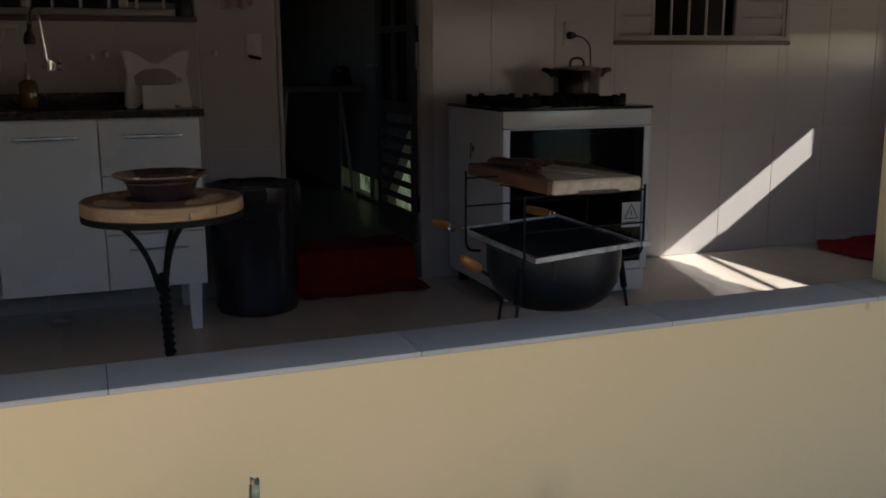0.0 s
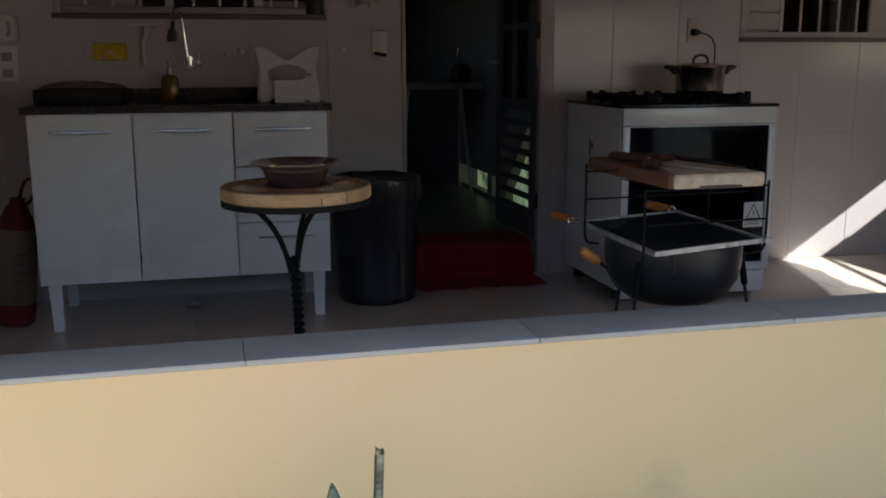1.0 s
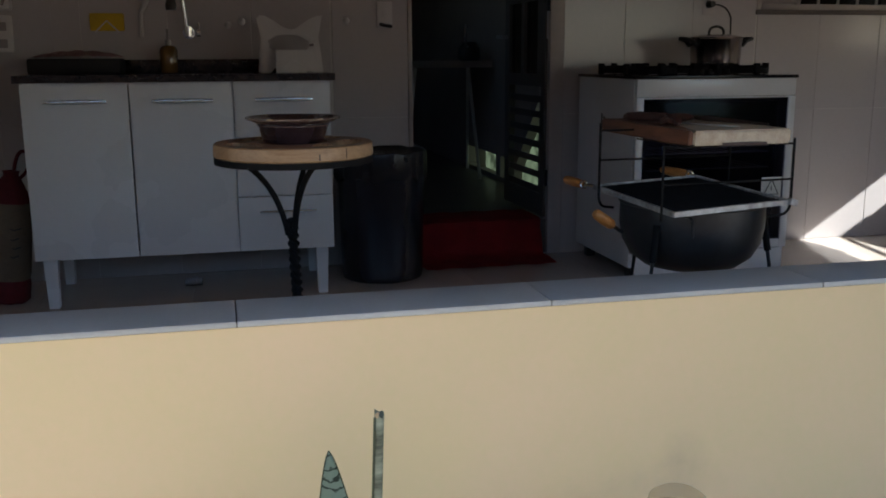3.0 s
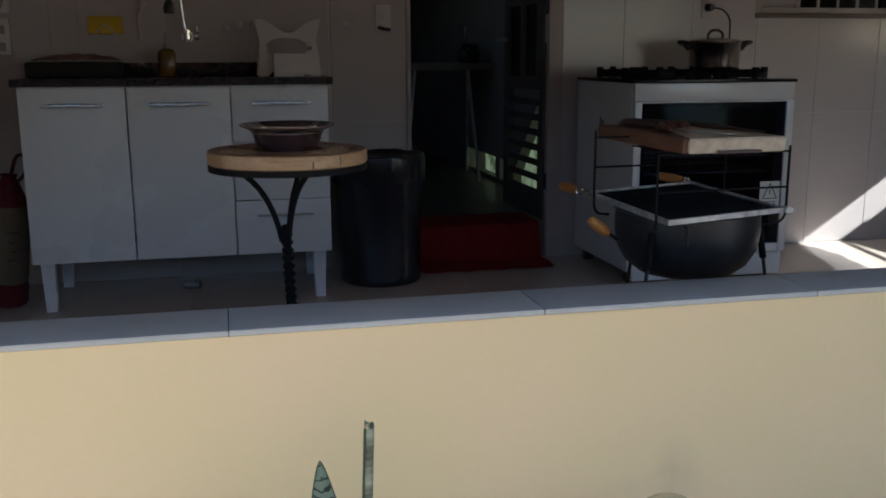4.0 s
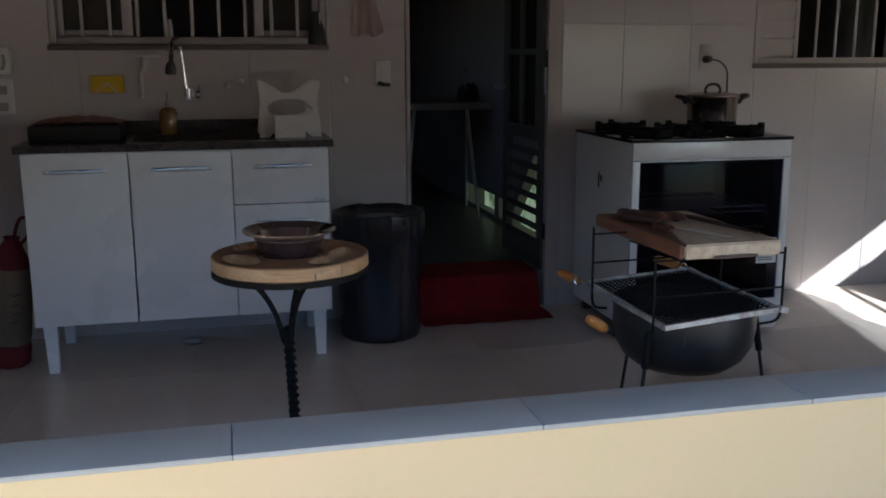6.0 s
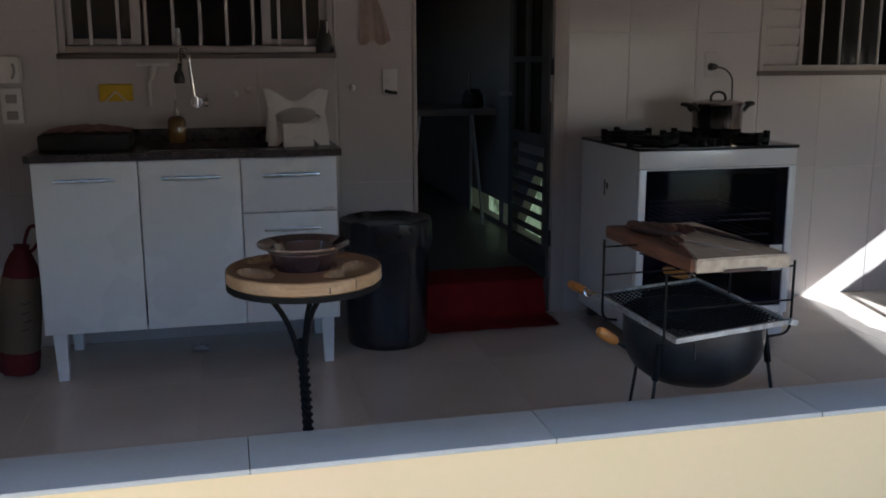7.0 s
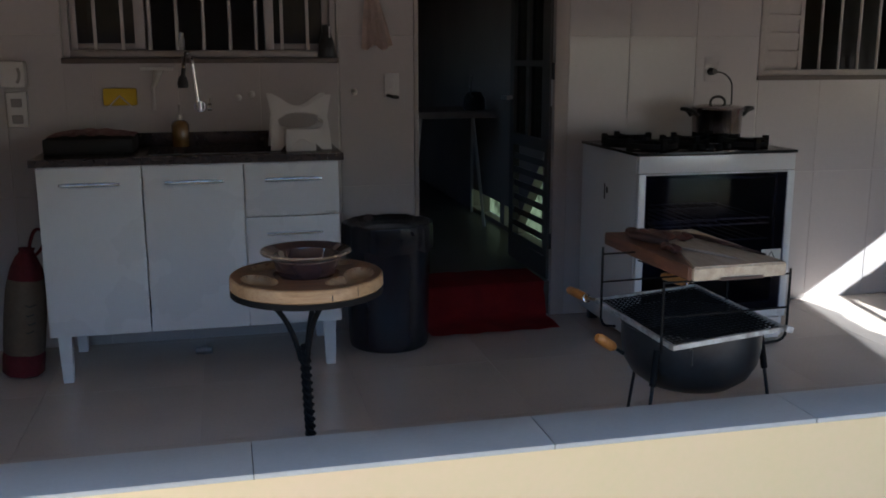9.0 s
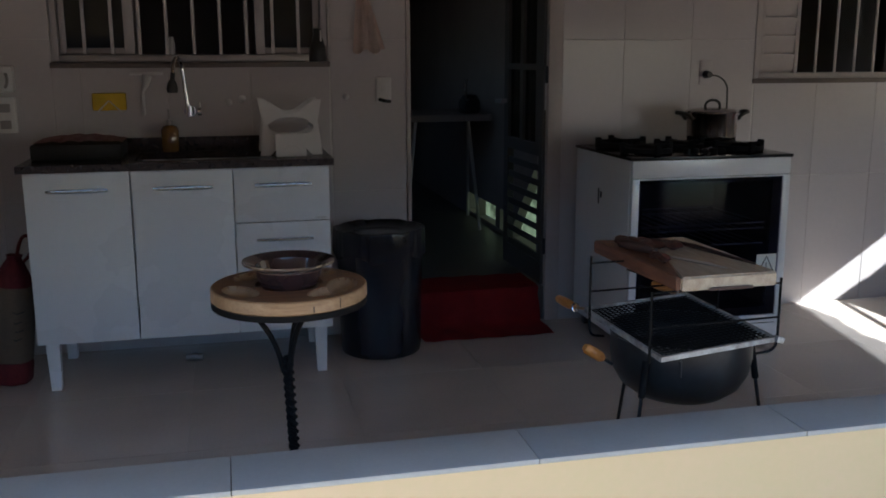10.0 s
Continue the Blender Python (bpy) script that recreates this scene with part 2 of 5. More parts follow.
M = {
    "yellow": material("yellow wall paint", (0.815, 0.635, 0.405), 0.75, scale=2.8, fine=50, bump=0.07, second=(0.770, 0.632, 0.365)),
    "cap": material("grey porcelain coping", (0.45, 0.465, 0.47), 0.38, var=0.06, scale=5, fine=120, bump=0.03, spread=0.04),
    "joint": material("dark joint mortar", (0.17, 0.165, 0.16), 0.9, var=0.2, bump=0.2),
    "floor_grout": material("beige floor grout", (0.52, 0.48, 0.44), 0.8, var=0.1, bump=0.05),
    "grout": material("pale grout", (0.58, 0.56, 0.53), 0.9, var=0.1, bump=0.1),
    "wall_tile": material("glazed white wall tile", (0.490, 0.458, 0.458), 0.16, var=0.03, scale=1.5, fine=40, bump=0.012, spread=0.03),
    "floor_tile": material("polished beige floor tile", (0.56, 0.495, 0.44), 0.045, var=0.05, scale=3, fine=70, bump=0.008, spread=0.03, rough_var=0.4),
    "room_floor": material("dull dark house floor", (0.14, 0.13, 0.125), 0.35, var=0.1, bump=0.05),
    "plaster": material("plain plaster", (0.40, 0.34, 0.27), 0.85, var=0.07, scale=2, bump=0.15),
    "dim_room": material("dark painted room wall", (0.36, 0.315, 0.30), 0.8, var=0.1, scale=2, bump=0.1),
    "ceiling": material("wooden roof lining", (0.13, 0.092, 0.070), 0.6, var=0.2, scale=3, bump=0.1, stretch=(8, 0.6, 1)),
    # unseen yard surfaces: pale or reddish for the light they throw back
    "ground": material("pale sun-bounce concrete", (0.52, 0.44, 0.33), 0.9, scale=1.2, fine=30, bump=0.4, second=(0.42, 0.35, 0.26)),
    "grass": material("earth tinted for bounce light", (0.12, 0.080, 0.062), 0.95, scale=1.5, fine=40, bump=0.8, second=(0.08, 0.052, 0.040)),
    "brick_wall": material("reddish raw render", (0.13, 0.085, 0.072), 0.9, scale=3, fine=30, bump=0.5, second=(0.08, 0.052, 0.045)),
    "white_board": material("white lacquered board", (0.74, 0.75, 0.77), 0.28, var=0.02, scale=2, fine=60, bump=0.006),
    "white_enamel": material("white stove enamel", (0.76, 0.77, 0.79), 0.18, var=0.025, scale=3, bump=0.006, coat=0.3),
    "chrome": material("polished chrome", (0.80, 0.80, 0.82), 0.10, 1.0, var=0.05, bump=0.0),
    "satin": material("satin chrome bar", (0.86, 0.93, 1.0), 0.10, 1.0, var=0.05, bump=0.0),
    "steel": material("brushed steel", (0.50, 0.50, 0.51), 0.28, 1.0, var=0.1, bump=0.02),
    "worn_steel": material("greasy grill steel", (0.52, 0.54, 0.56), 0.45, 0.35, scale=25, second=(0.20, 0.19, 0.185), bump=0.15),
    "granite": material("dark brown granite", (0.036, 0.024, 0.021), 0.24, scale=60, fine=220, second=(0.010, 0.008, 0.008), bump=0.01),
    "black_glass": material("black hob glass", (0.010, 0.010, 0.012), 0.14, var=0.1, bump=0.0),
    "cast_iron": material("black cast iron", (0.008, 0.008, 0.009), 0.66, 0.0, var=0.25, bump=0.2),
    "black_paint": material("black painted steel", (0.022, 0.024, 0.028), 0.38, 0.2, var=0.25, scale=14, bump=0.08),
    "bin_plastic": material("black plastic bin", (0.013, 0.013, 0.020), 0.24, var=0.05, bump=0.0, rough_var=0.05),
    "bag": material("black rubbish bag film", (0.012, 0.011, 0.016), 0.26, var=0.1, bump=0.04, fine=14),
    "red_mat": material("dark red woven mat", (0.40, 0.026, 0.030), 0.95, scale=10, fine=160, second=(0.26, 0.014, 0.018), bump=0.5),
    "red_cloth": material("bright red cloth", (0.42, 0.015, 0.025), 0.9, var=0.2, bump=0.4),
    # extinguisher cloths, shade beside the cabinet put into the colour
    "shaded_red": material("red cloth darkened for shade", (0.095, 0.008, 0.012), 0.9, var=0.25, bump=0.4),
    "shaded_beige": material("beige cloth darkened for shade", (0.125, 0.092, 0.062), 0.9, var=0.15, bump=0.4),
    # leaf colour carries the shade of the room it opens into
    "door_leaf": material("door paint darkened for shade", (0.10, 0.094, 0.09), 0.35, var=0.08, bump=0.03),
    "beige_cloth": material("beige cloth", (0.42, 0.32, 0.20), 0.9, var=0.12, bump=0.4),
    "pink_cloth": material("patterned pink cloth", (0.55, 0.36, 0.35), 0.9, scale=40, second=(0.34, 0.17, 0.18), bump=0.4),
    "wood_pale": wood("pale cutting board wood", (0.46, 0.39, 0.30), (0.33, 0.26, 0.19), 0.5, "y"),
    "wood_dark": wood("stained brown wood", (0.15, 0.062, 0.034), (0.065, 0.027, 0.017), 0.5, "y"),
    "wood_lit": wood("platter wood, lit tone", (0.36, 0.235, 0.130), (0.23, 0.138, 0.072), 0.42, "x"),
    "wood_shaded": wood("platter wood, shaded tone", (0.23, 0.115, 0.056), (0.14, 0.064, 0.030), 0.4, "x"),
    "wood_handle": wood("varnished orange handle wood", (0.58, 0.26, 0.07), (0.38, 0.14, 0.03), 0.4, "y"),
    "bowl_brown": material("smoked brown glass bowl", (0.050, 0.028, 0.030), 0.08, 0.15, var=0.15, bump=0.0, coat=1.0),
    "pan_steel": material("dark polished pan steel", (0.42, 0.37, 0.35), 0.20, 1.0, var=0.2, bump=0.01),
    "aluminium": material("grey anodised aluminium", (0.30, 0.28, 0.275), 0.40, 0.6, var=0.06, bump=0.01),
    "shutter": material("beige painted steel shutter", (0.40, 0.362, 0.345), 0.45, 0.0, var=0.06, scale=4, bump=0.03),
    "bar_paint": material("greyed white bar paint", (0.52, 0.49, 0.48), 0.45, var=0.06, bump=0.02),
    "door_paint": material("off-white painted door steel", (0.42, 0.375, 0.355), 0.4, var=0.05, bump=0.03),
    "dark_sill": material("dark stone sill", (0.10, 0.08, 0.07), 0.4, var=0.2, bump=0.05),
    "white_plastic": material("white plastic", (0.63, 0.61, 0.60), 0.35, var=0.03, bump=0.01),
    "black_plastic": material("black plastic", (0.02, 0.02, 0.02), 0.4, var=0.2, bump=0.02),
    "tray_black": material("burnt black tray", (0.008, 0.008, 0.009), 0.7, var=0.3, bump=0.1),
    "yellow_sponge": material("yellow sponge", (0.62, 0.42, 0.03), 0.95, var=0.15, fine=200, bump=0.6),
    "soap": material("amber washing-up liquid", (0.14, 0.075, 0.02), 0.15, var=0.1, bump=0.0, coat=0.5),
    "grey_cloth": material("washed grey cloth", (0.64, 0.51, 0.46), 0.95, var=0.12, bump=0.4),
    "leaf": banded_leaf("banded grey-green leaf"),
    "leaf_rolled": material("mottled rolled leaf", (0.27, 0.31, 0.24), 0.5, scale=26, fine=90, second=(0.035, 0.048, 0.035), stretch=(0.3, 0.3, 1.8), bump=0.2),
    "leaf_edge": material("dark leaf rim", (0.03, 0.045, 0.025), 0.5, var=0.2),
    "terracotta": material("terracotta pot", (0.36, 0.15, 0.08), 0.8, var=0.12, bump=0.2),
    "soil": material("dark soil", (0.04, 0.028, 0.02), 0.95, var=0.3, bump=0.8),
    "sticker": material("white paper sticker", (0.74, 0.74, 0.72), 0.6, var=0.02, bump=0.0),
    "ink": material("black print", (0.02, 0.02, 0.02), 0.6, var=0.05, bump=0.0),
    "cavity": material("dark oven enamel", (0.07, 0.072, 0.10), 0.45, var=0.2, bump=0.02),
    "blind": material("dull shadow bar", (0.30, 0.26, 0.20), 0.8, var=0.08, bump=0.2),
    "meat": material("dark roasted brown crust", (0.11, 0.04, 0.028), 0.45, scale=25, second=(0.04, 0.018, 0.014), bump=0.5),
    "rack_wire": material("dull zinc oven rack", (0.62, 0.62, 0.64), 0.35, 0.3, var=0.1, bump=0.0),
    "rim_shine": material("bright metal for bowl highlights", (0.62, 0.58, 0.57), 0.12, 0.9, var=0.1, bump=0.0),
    "wood_black": wood("near-black wood", (0.050, 0.022, 0.018), (0.022, 0.011, 0.010), 0.55, "y"),
    "pvc": material("white pvc pipe", (0.66, 0.65, 0.62), 0.4, var=0.03, bump=0.0),
}
# lower specular level on the iron and the hob's glass
M["cast_iron"].node_tree.nodes["Principled BSDF"].inputs["Specular IOR Level"].default_value = 0.10
M["black_glass"].node_tree.nodes["Principled BSDF"].inputs["Specular IOR Level"].default_value = 0.25
def darken_patches(m, spots):
    """Soft-edged darker patches at places of the wall: (x, z, half width, half height, strength)."""
    nt = m.node_tree
    bsdf = nt.nodes["Principled BSDF"]
    coords = nt.nodes.new("ShaderNodeTexCoord")
    ragged = nt.nodes.new("ShaderNodeTexNoise")
    ragged.inputs["Scale"].default_value, ragged.inputs["Detail"].default_value = 22.0, 4.0
    nt.links.new(coords.outputs["Object"], ragged.inputs["Vector"])
    color = bsdf.inputs["Base Color"].links[0].from_socket
    for x, z, w, h, strength in spots:
        place, span, mix, times = (nt.nodes.new(k) for k in ("ShaderNodeMapping", "ShaderNodeVectorMath", "ShaderNodeMix", "ShaderNodeMath"))
        place.inputs["Location"].default_value = (-x / w, 0, -z / h)
        place.inputs["Scale"].default_value = (1 / w, 0, 1 / h)
        span.operation = "LENGTH"
        nt.links.new(coords.outputs["Object"], place.inputs["Vector"])
        nt.links.new(place.outputs["Vector"], span.inputs[0])
        fall = nt.nodes.new("ShaderNodeMapRange")
        fall.interpolation_type = "SMOOTHSTEP"
        fall.inputs["From Min"].default_value, fall.inputs["From Max"].default_value = 0.2, 1.0
        fall.inputs["To Min"].default_value, fall.inputs["To Max"].default_value = strength, 0.0
        nt.links.new(span.outputs["Value"], fall.inputs["Value"])
        times.operation = "MULTIPLY"
        nt.links.new(fall.outputs["Result"], times.inputs[0])
        nt.links.new(ragged.outputs["Fac"], times.inputs[1])
        mix.data_type = "RGBA"
        nt.links.new(times.outputs["Value"], mix.inputs[0])
        nt.links.new(color, mix.inputs[6])
        mix.inputs[7].default_value = (0.30, 0.27, 0.22, 1)
        color = mix.outputs[2]
    nt.links.new(color, bsdf.inputs["Base Color"])


# two soft darker patches near the bottle, then a small dirt spot
darken_patches(M["yellow"], ((1.705, 0.075, 0.085, 0.11, 0.34), (1.60, 0.02, 0.30, 0.10, 0.2), (2.625, 0.455, 0.012, 0.016, 1.0)))
M["glass"] = see_through("window glass", (0.55, 0.58, 0.56), 0.03, 0.0, 0.7)
M["glass_room"] = see_through("dusty bedroom glass", (0.60, 0.60, 0.64), 0.10, 0.004, 0.2)
M["oven_glass"] = see_through("smoked oven glass", (0.50, 0.50, 0.58), 0.05, 0.0, 0.16)
M["clear_plastic"] = see_through("scuffed clear plastic", (0.93, 0.92, 0.90), 0.35, 0.02, 0.2)
M["canvas"] = canvas("pale translucent canvas", (0.55, 0.52, 0.46), 0.45)
M["thin_cloth"] = cloth_through("translucent side strip", (0.5, 0.48, 0.44), 0.30)
# emissive green for the bright patches beyond the door, no real source
M["garden"] = glow("green glow sheet", (0.36, 0.45, 0.26), 0.13)


# ---- mesh helpers ----
def box(bm, x0, x1, y0, y1, z0, z1, bevel=0.0, turn=None):
    m = Matrix.Translation(((x0 + x1) / 2, (y0 + y1) / 2, (z0 + z1) / 2))
    if turn is not None:
        m = m @ turn
    made = bmesh.ops.create_cube(bm, size=1.0, matrix=m @ Matrix.Diagonal((x1 - x0, y1 - y0, z1 - z0, 1)))["verts"]
    if bevel:
        edges = list({e for v in made for e in v.link_edges})
        bmesh.ops.bevel(bm, geom=edges, offset=bevel, segments=2, profile=0.6, affect="EDGES")


def tube(bm, pts, r, n=8, cap=True):
    """A round bar through the points; r one radius or one for each."""
    pts = [Vector(p) for p in pts]
    rs = r if isinstance(r, (list, tuple)) else [r] * len(pts)
    rings, normal = [], None
    for i, p in enumerate(pts):
        way = (pts[min(i + 1, len(pts) - 1)] - pts[max(i - 1, 0)]).normalized()
        if normal is None:
            normal = way.orthogonal().normalized()
        normal = (normal - way * normal.dot(way)).normalized()
        side = way.cross(normal)
        rings.append([bm.verts.new(p + rs[i] * (math.cos(2 * math.pi * k / n) * normal + math.sin(2 * math.pi * k / n) * side)) for k in range(n)])
    for a, b in zip(rings, rings[1:]):
        for k in range(n):
            bm.faces.new((a[k], a[(k + 1) % n], b[(k + 1) % n], b[k]))
    if cap:
        bm.faces.new(rings[0][::-1])
        bm.faces.new(rings[-1])


def lathe(bm, cx, cy, profile, n=40, squash=1.0, wobble=None):
    """Turns (radius, z) pairs round the upright through cx, cy."""
    rings = []
    for j, (r, z) in enumerate(profile):
        if r < 1e-6:
            rings.append([bm.verts.new((cx, cy, z))])
            continue
        ring = []
        for k in range(n):
            a = 2 * math.pi * k / n
            dr, dz = wobble(j, a) if wobble else (0, 0)
            ring.append(bm.verts.new((cx + (r + dr) * math.cos(a), cy + squash * (r + dr) * math.sin(a), z + dz)))
        rings.append(ring)
    for a, b in zip(rings, rings[1:]):
        for k in range(n):
            i = (k + 1) % n
            if len(a) == 1 and len(b) == 1:
                continue
            if len(a) == 1:
                bm.faces.new((a[0], b[i], b[k]))
            elif len(b) == 1:
                bm.faces.new((a[k], a[i], b[0]))
            else:
                bm.faces.new((a[k], a[i], b[i], b[k]))


def slab(bm, outline, lo, hi, axis="y"):
    """A flat plate: the outline in x, z (axis y) or x, y (axis z) or y, z (axis x), from lo to hi along the axis."""
    def at(p, d):
        return {"y": (p[0], d, p[1]), "z": (p[0], p[1], d), "x": (d, p[0], p[1])}[axis]
    a, b = [bm.verts.new(at(p, lo)) for p in outline], [bm.verts.new(at(p, hi)) for p in outline]
    bm.faces.new(a)
    bm.faces.new(b[::-1])
    for k in range(len(outline)):
        i = (k + 1) % len(outline)
        bm.faces.new((a[i], a[k], b[k], b[i]))


def arc(p0, p1, p2, n=10):
    """Points of a curve from p0 to p2 pulled towards p1."""
    p0, p1, p2 = Vector(p0), Vector(p1), Vector(p2)
    return [(1 - t) ** 2 * p0 + 2 * t * (1 - t) * p1 + t * t * p2 for t in (k / n for k in range(n + 1))]


def mesh_of(name, bm, mat, smooth=True):
    bmesh.ops.recalc_face_normals(bm, faces=bm.faces)
    if smooth:
        for f in bm.faces:
            f.smooth = True
        for e in bm.edges:
            e.smooth = len(e.link_faces) == 2 and e.calc_face_angle(0) < 0.7
    me = bpy.data.meshes.new(name)
    bm.to_mesh(me)
    bm.free()
    me.materials.append(mat)
    return me


def base_of(ob):
    p = Vector(ob.location)
    while ob.parent:
        ob = ob.parent
        p += Vector(ob.location)
    return p


def thing(name, x, y, z, label, category, group="", kind=""):
    """An empty at the base of a thing, to carry its parts."""
    ob = new(name)
    ob.location = (x, y, z)
    ob.empty_display_size = 0.05
    return tagged(ob, label, category, group, kind)


def part(name, bm, mat, parent, label=""):
    """One mesh, given in world places, under a thing or a part."""
    bmesh.ops.translate(bm, verts=bm.verts, vec=-base_of(parent))
    ob = new(name, mesh_of(name, bm, mat))
    ob.parent = parent
    return tagged(ob, label)


def solid(name, bm, mat, label, category, kind="", group="", at=(0, 0, 0)):
    """A thing of one mesh."""
    bmesh.ops.translate(bm, verts=bm.verts, vec=-Vector(at))
    ob = new(name, mesh_of(name, bm, mat))
    ob.location = at
    return tagged(ob, label, category, group, kind)


def B():
    return bmesh.new()


def one_box(*a, **k):
    bm = B()
    box(bm, *a, **k)
    return bm


def one_tube(*a, **k):
    bm = B()
    tube(bm, *a, **k)
    return bm


def one_lathe(*a, **k):
    bm = B()
    lathe(bm, *a, **k)
    return bm



# ---- large structure ----
WIN1 = (0.07, 1.25, 1.275, 2.15)
WIN2 = (3.395, 4.54, 1.18, 2.10)
DOOR = (1.606, 2.375, 0.0, 2.12)
LEFT, RIGHT, FRONT, CEIL, YARD = -0.8, 5.5, -2.588, 2.55, -0.38
STEP = 0.17


def minus(rects, hole):
    """Rectangles (x0, x1, z0, z1) with a rectangular hole taken out."""
    out = []
    hx0, hx1, hz0, hz1 = hole
    for x0, x1, z0, z1 in rects:
        if hx0 >= x1 or hx1 <= x0 or hz0 >= z1 or hz1 <= z0:
            out.append((x0, x1, z0, z1))
            continue
        if hx0 > x0:
            out.append((x0, hx0, z0, z1))
        if hx1 < x1:
            out.append((hx1, x1, z0, z1))
        a, b = max(x0, hx0), min(x1, hx1)
        if hz0 > z0:
            out.append((a, b, z0, hz0))
        if hz1 < z1:
            out.append((a, b, hz1, z1))
    return out


bm = B()
for r in minus(minus(minus([(LEFT - 0.15, RIGHT + 0.15, -0.1, CEIL)], WIN1), WIN2), DOOR):
    box(bm, r[0], r[1], 0.003, 0.15, r[2], r[3])
wall_north = solid("wall_north", bm, M["grout"], "white glazed tile wall of the house", "wall", "structure")

floor = solid("floor", one_box(LEFT, RIGHT, FRONT + 0.16, 0.0, -0.2, -0.0013), M["floor_grout"], "polished beige porcelain tile veranda floor", "floor", "structure")

bm = B()
box(bm, LEFT - 0.15, RIGHT + 0.15, FRONT + 0.008, FRONT + 0.150, YARD - 0.1, 0.466)
parapet = solid("wall_south", bm, M["yellow"], "low yellow painted veranda parapet with grey coping tiles", "wall", "structure")
solid("pillar", one_box(2.79, 3.04, FRONT + 0.006, FRONT + 0.162, 0.4795, CEIL, bevel=0.006), M["yellow"], "yellow painted veranda pillar on the parapet", "pillar", "structure")
# beam out of view, hung low to keep light off the upper wall
solid("beam", one_box(LEFT, RIGHT, FRONT + 0.006, FRONT + 0.162, 1.74, CEIL - 0.002), M["yellow"], "unseen low yellow beam added to dim the veranda", "beam", "structure")
# wall beyond the view, placed close so the left corner falls darker
solid("wall_west", one_box(LEFT - 0.15, LEFT, FRONT + 0.15, 0.0, -0.1, CEIL - 0.002), M["plaster"], "unseen side wall set near to darken the left end", "wall", "structure")
# unseen side wall, height and return added to bound the sun streak
bm = B()
box(bm, RIGHT, RIGHT + 0.12, FRONT + 0.15, 0.0, -0.1, 1.04)
box(bm, RIGHT, RIGHT + 0.12, -0.27, 0.0, 1.04, CEIL - 0.002)
solid("wall_east", bm, M["plaster"], "unseen half wall added as lower edge of the sun streak", "wall", "structure")
# eave added just above the view to shut out sky light
bm = B()
slab(bm, [(FRONT + 0.004, 1.80), (FRONT + 0.004, 1.90), (-3.50, 1.57), (-3.50, 1.48)], LEFT - 0.6, RIGHT + 0.13, "x")
solid("eave", bm, M["ceiling"], "unseen low eave added to cut sky light inside", "eave", "structure")
solid("ceiling", one_box(LEFT - 0.15, RIGHT + 0.15, FRONT - 0.05, 4.75, CEIL, CEIL + 0.14), M["ceiling"], "brown wooden veranda roof lining", "ceiling", "structure")

# two unseen posts that block sun leaking through the corner gap
solid("sun_block_corner", one_box(RIGHT + 0.001, RIGHT + 0.139, FRONT + 0.152, FRONT + 0.30, 1.04, CEIL - 0.003), M["plaster"], "unseen post added to stop a sun leak", "pillar", "structure")
solid("sun_block_east", one_box(RIGHT + 0.001, RIGHT + 0.139, FRONT + 0.009, FRONT + 0.150, 0.4795, CEIL - 0.003), M["yellow"], "unseen yellow post added to close a sun gap", "pillar", "structure")

# dark rooms behind the openings
bm = B()
# unseen hole in the west wall, added to let sky light in
for r in minus([(0.15, 4.7, 0, CEIL - 0.002)], (0.75, 1.42, 1.27, 1.78)):
    box(bm, -0.5, -0.4, r[0], r[1], r[2], r[3])
box(bm, -0.4, 2.5, 4.6, 4.7, 0, CEIL - 0.002)
# side wall openings cut to shape the added glow into patches
top = CEIL - 0.002
for y0, y1, z0, z1 in ((0.15, 0.30, 0, top), (0.30, 1.18, 0, 0.20), (1.18, 1.24, 0, top), (1.24, 2.33, 0, 0.20), (1.24, 2.33, 0.335, top), (2.33, 4.6, 0, top)):
    box(bm, 2.5, 2.56, y0, y1, z0, z1)
slab(bm, [(0.30, 0.74), (0.70, 0.74), (1.18, 0.26), (1.18, top), (0.30, top)], 2.5, 2.56, "x")
solid("wall_room", bm, M["dim_room"], "dark walls of the kitchen inside the house", "wall", "structure")
bm = B()
box(bm, 2.9, 3.0, 0.15, 3.2, 0, CEIL - 0.002)
box(bm, 3.0, RIGHT + 0.1, 3.1, 3.2, 0, CEIL - 0.002)
box(bm, RIGHT + 0.0, RIGHT + 0.1, 0.15, 3.1, 0, CEIL - 0.002)
solid("wall_bedroom", bm, M["dim_room"], "dark walls of the room behind the barred window", "wall", "structure")
solid("floor_house", one_box(-0.4, RIGHT, 0.02, 4.6, 0.0, STEP), M["room_floor"], "raised dark tile floor inside the house", "floor", "structure")

# yard, unseen: surfaces added to bounce or block the light
solid("ground", one_box(-600, 600, -600, 600, YARD - 1, YARD), M["grass"], "unseen yard ground, reddened to warm the bounced light", "ground", "structure")
solid("pavement", one_box(-9.0, RIGHT + 0.14, -5.5, FRONT + 0.008, YARD, YARD + 0.012), M["ground"], "unseen pale slab added to bounce sun onto the parapet", "pavement", "structure")
solid("wall_yard_east", one_box(RIGHT + 0.14, RIGHT + 0.30, -5.05, FRONT, YARD - 0.1, 5.2), M["plaster"], "unseen tall wall added to keep sun off the parapet", "wall", "structure")
solid("wall_yard_south", one_box(-12.0, RIGHT + 0.14, -11.2, -11.0, YARD - 0.1, 2.8), M["brick_wall"], "unseen reddish wall added to block low sky", "wall", "structure")

# unseen cloth over the side half wall, wavy edge added to shape the sun streak
bm = B()
hem, low = [], []
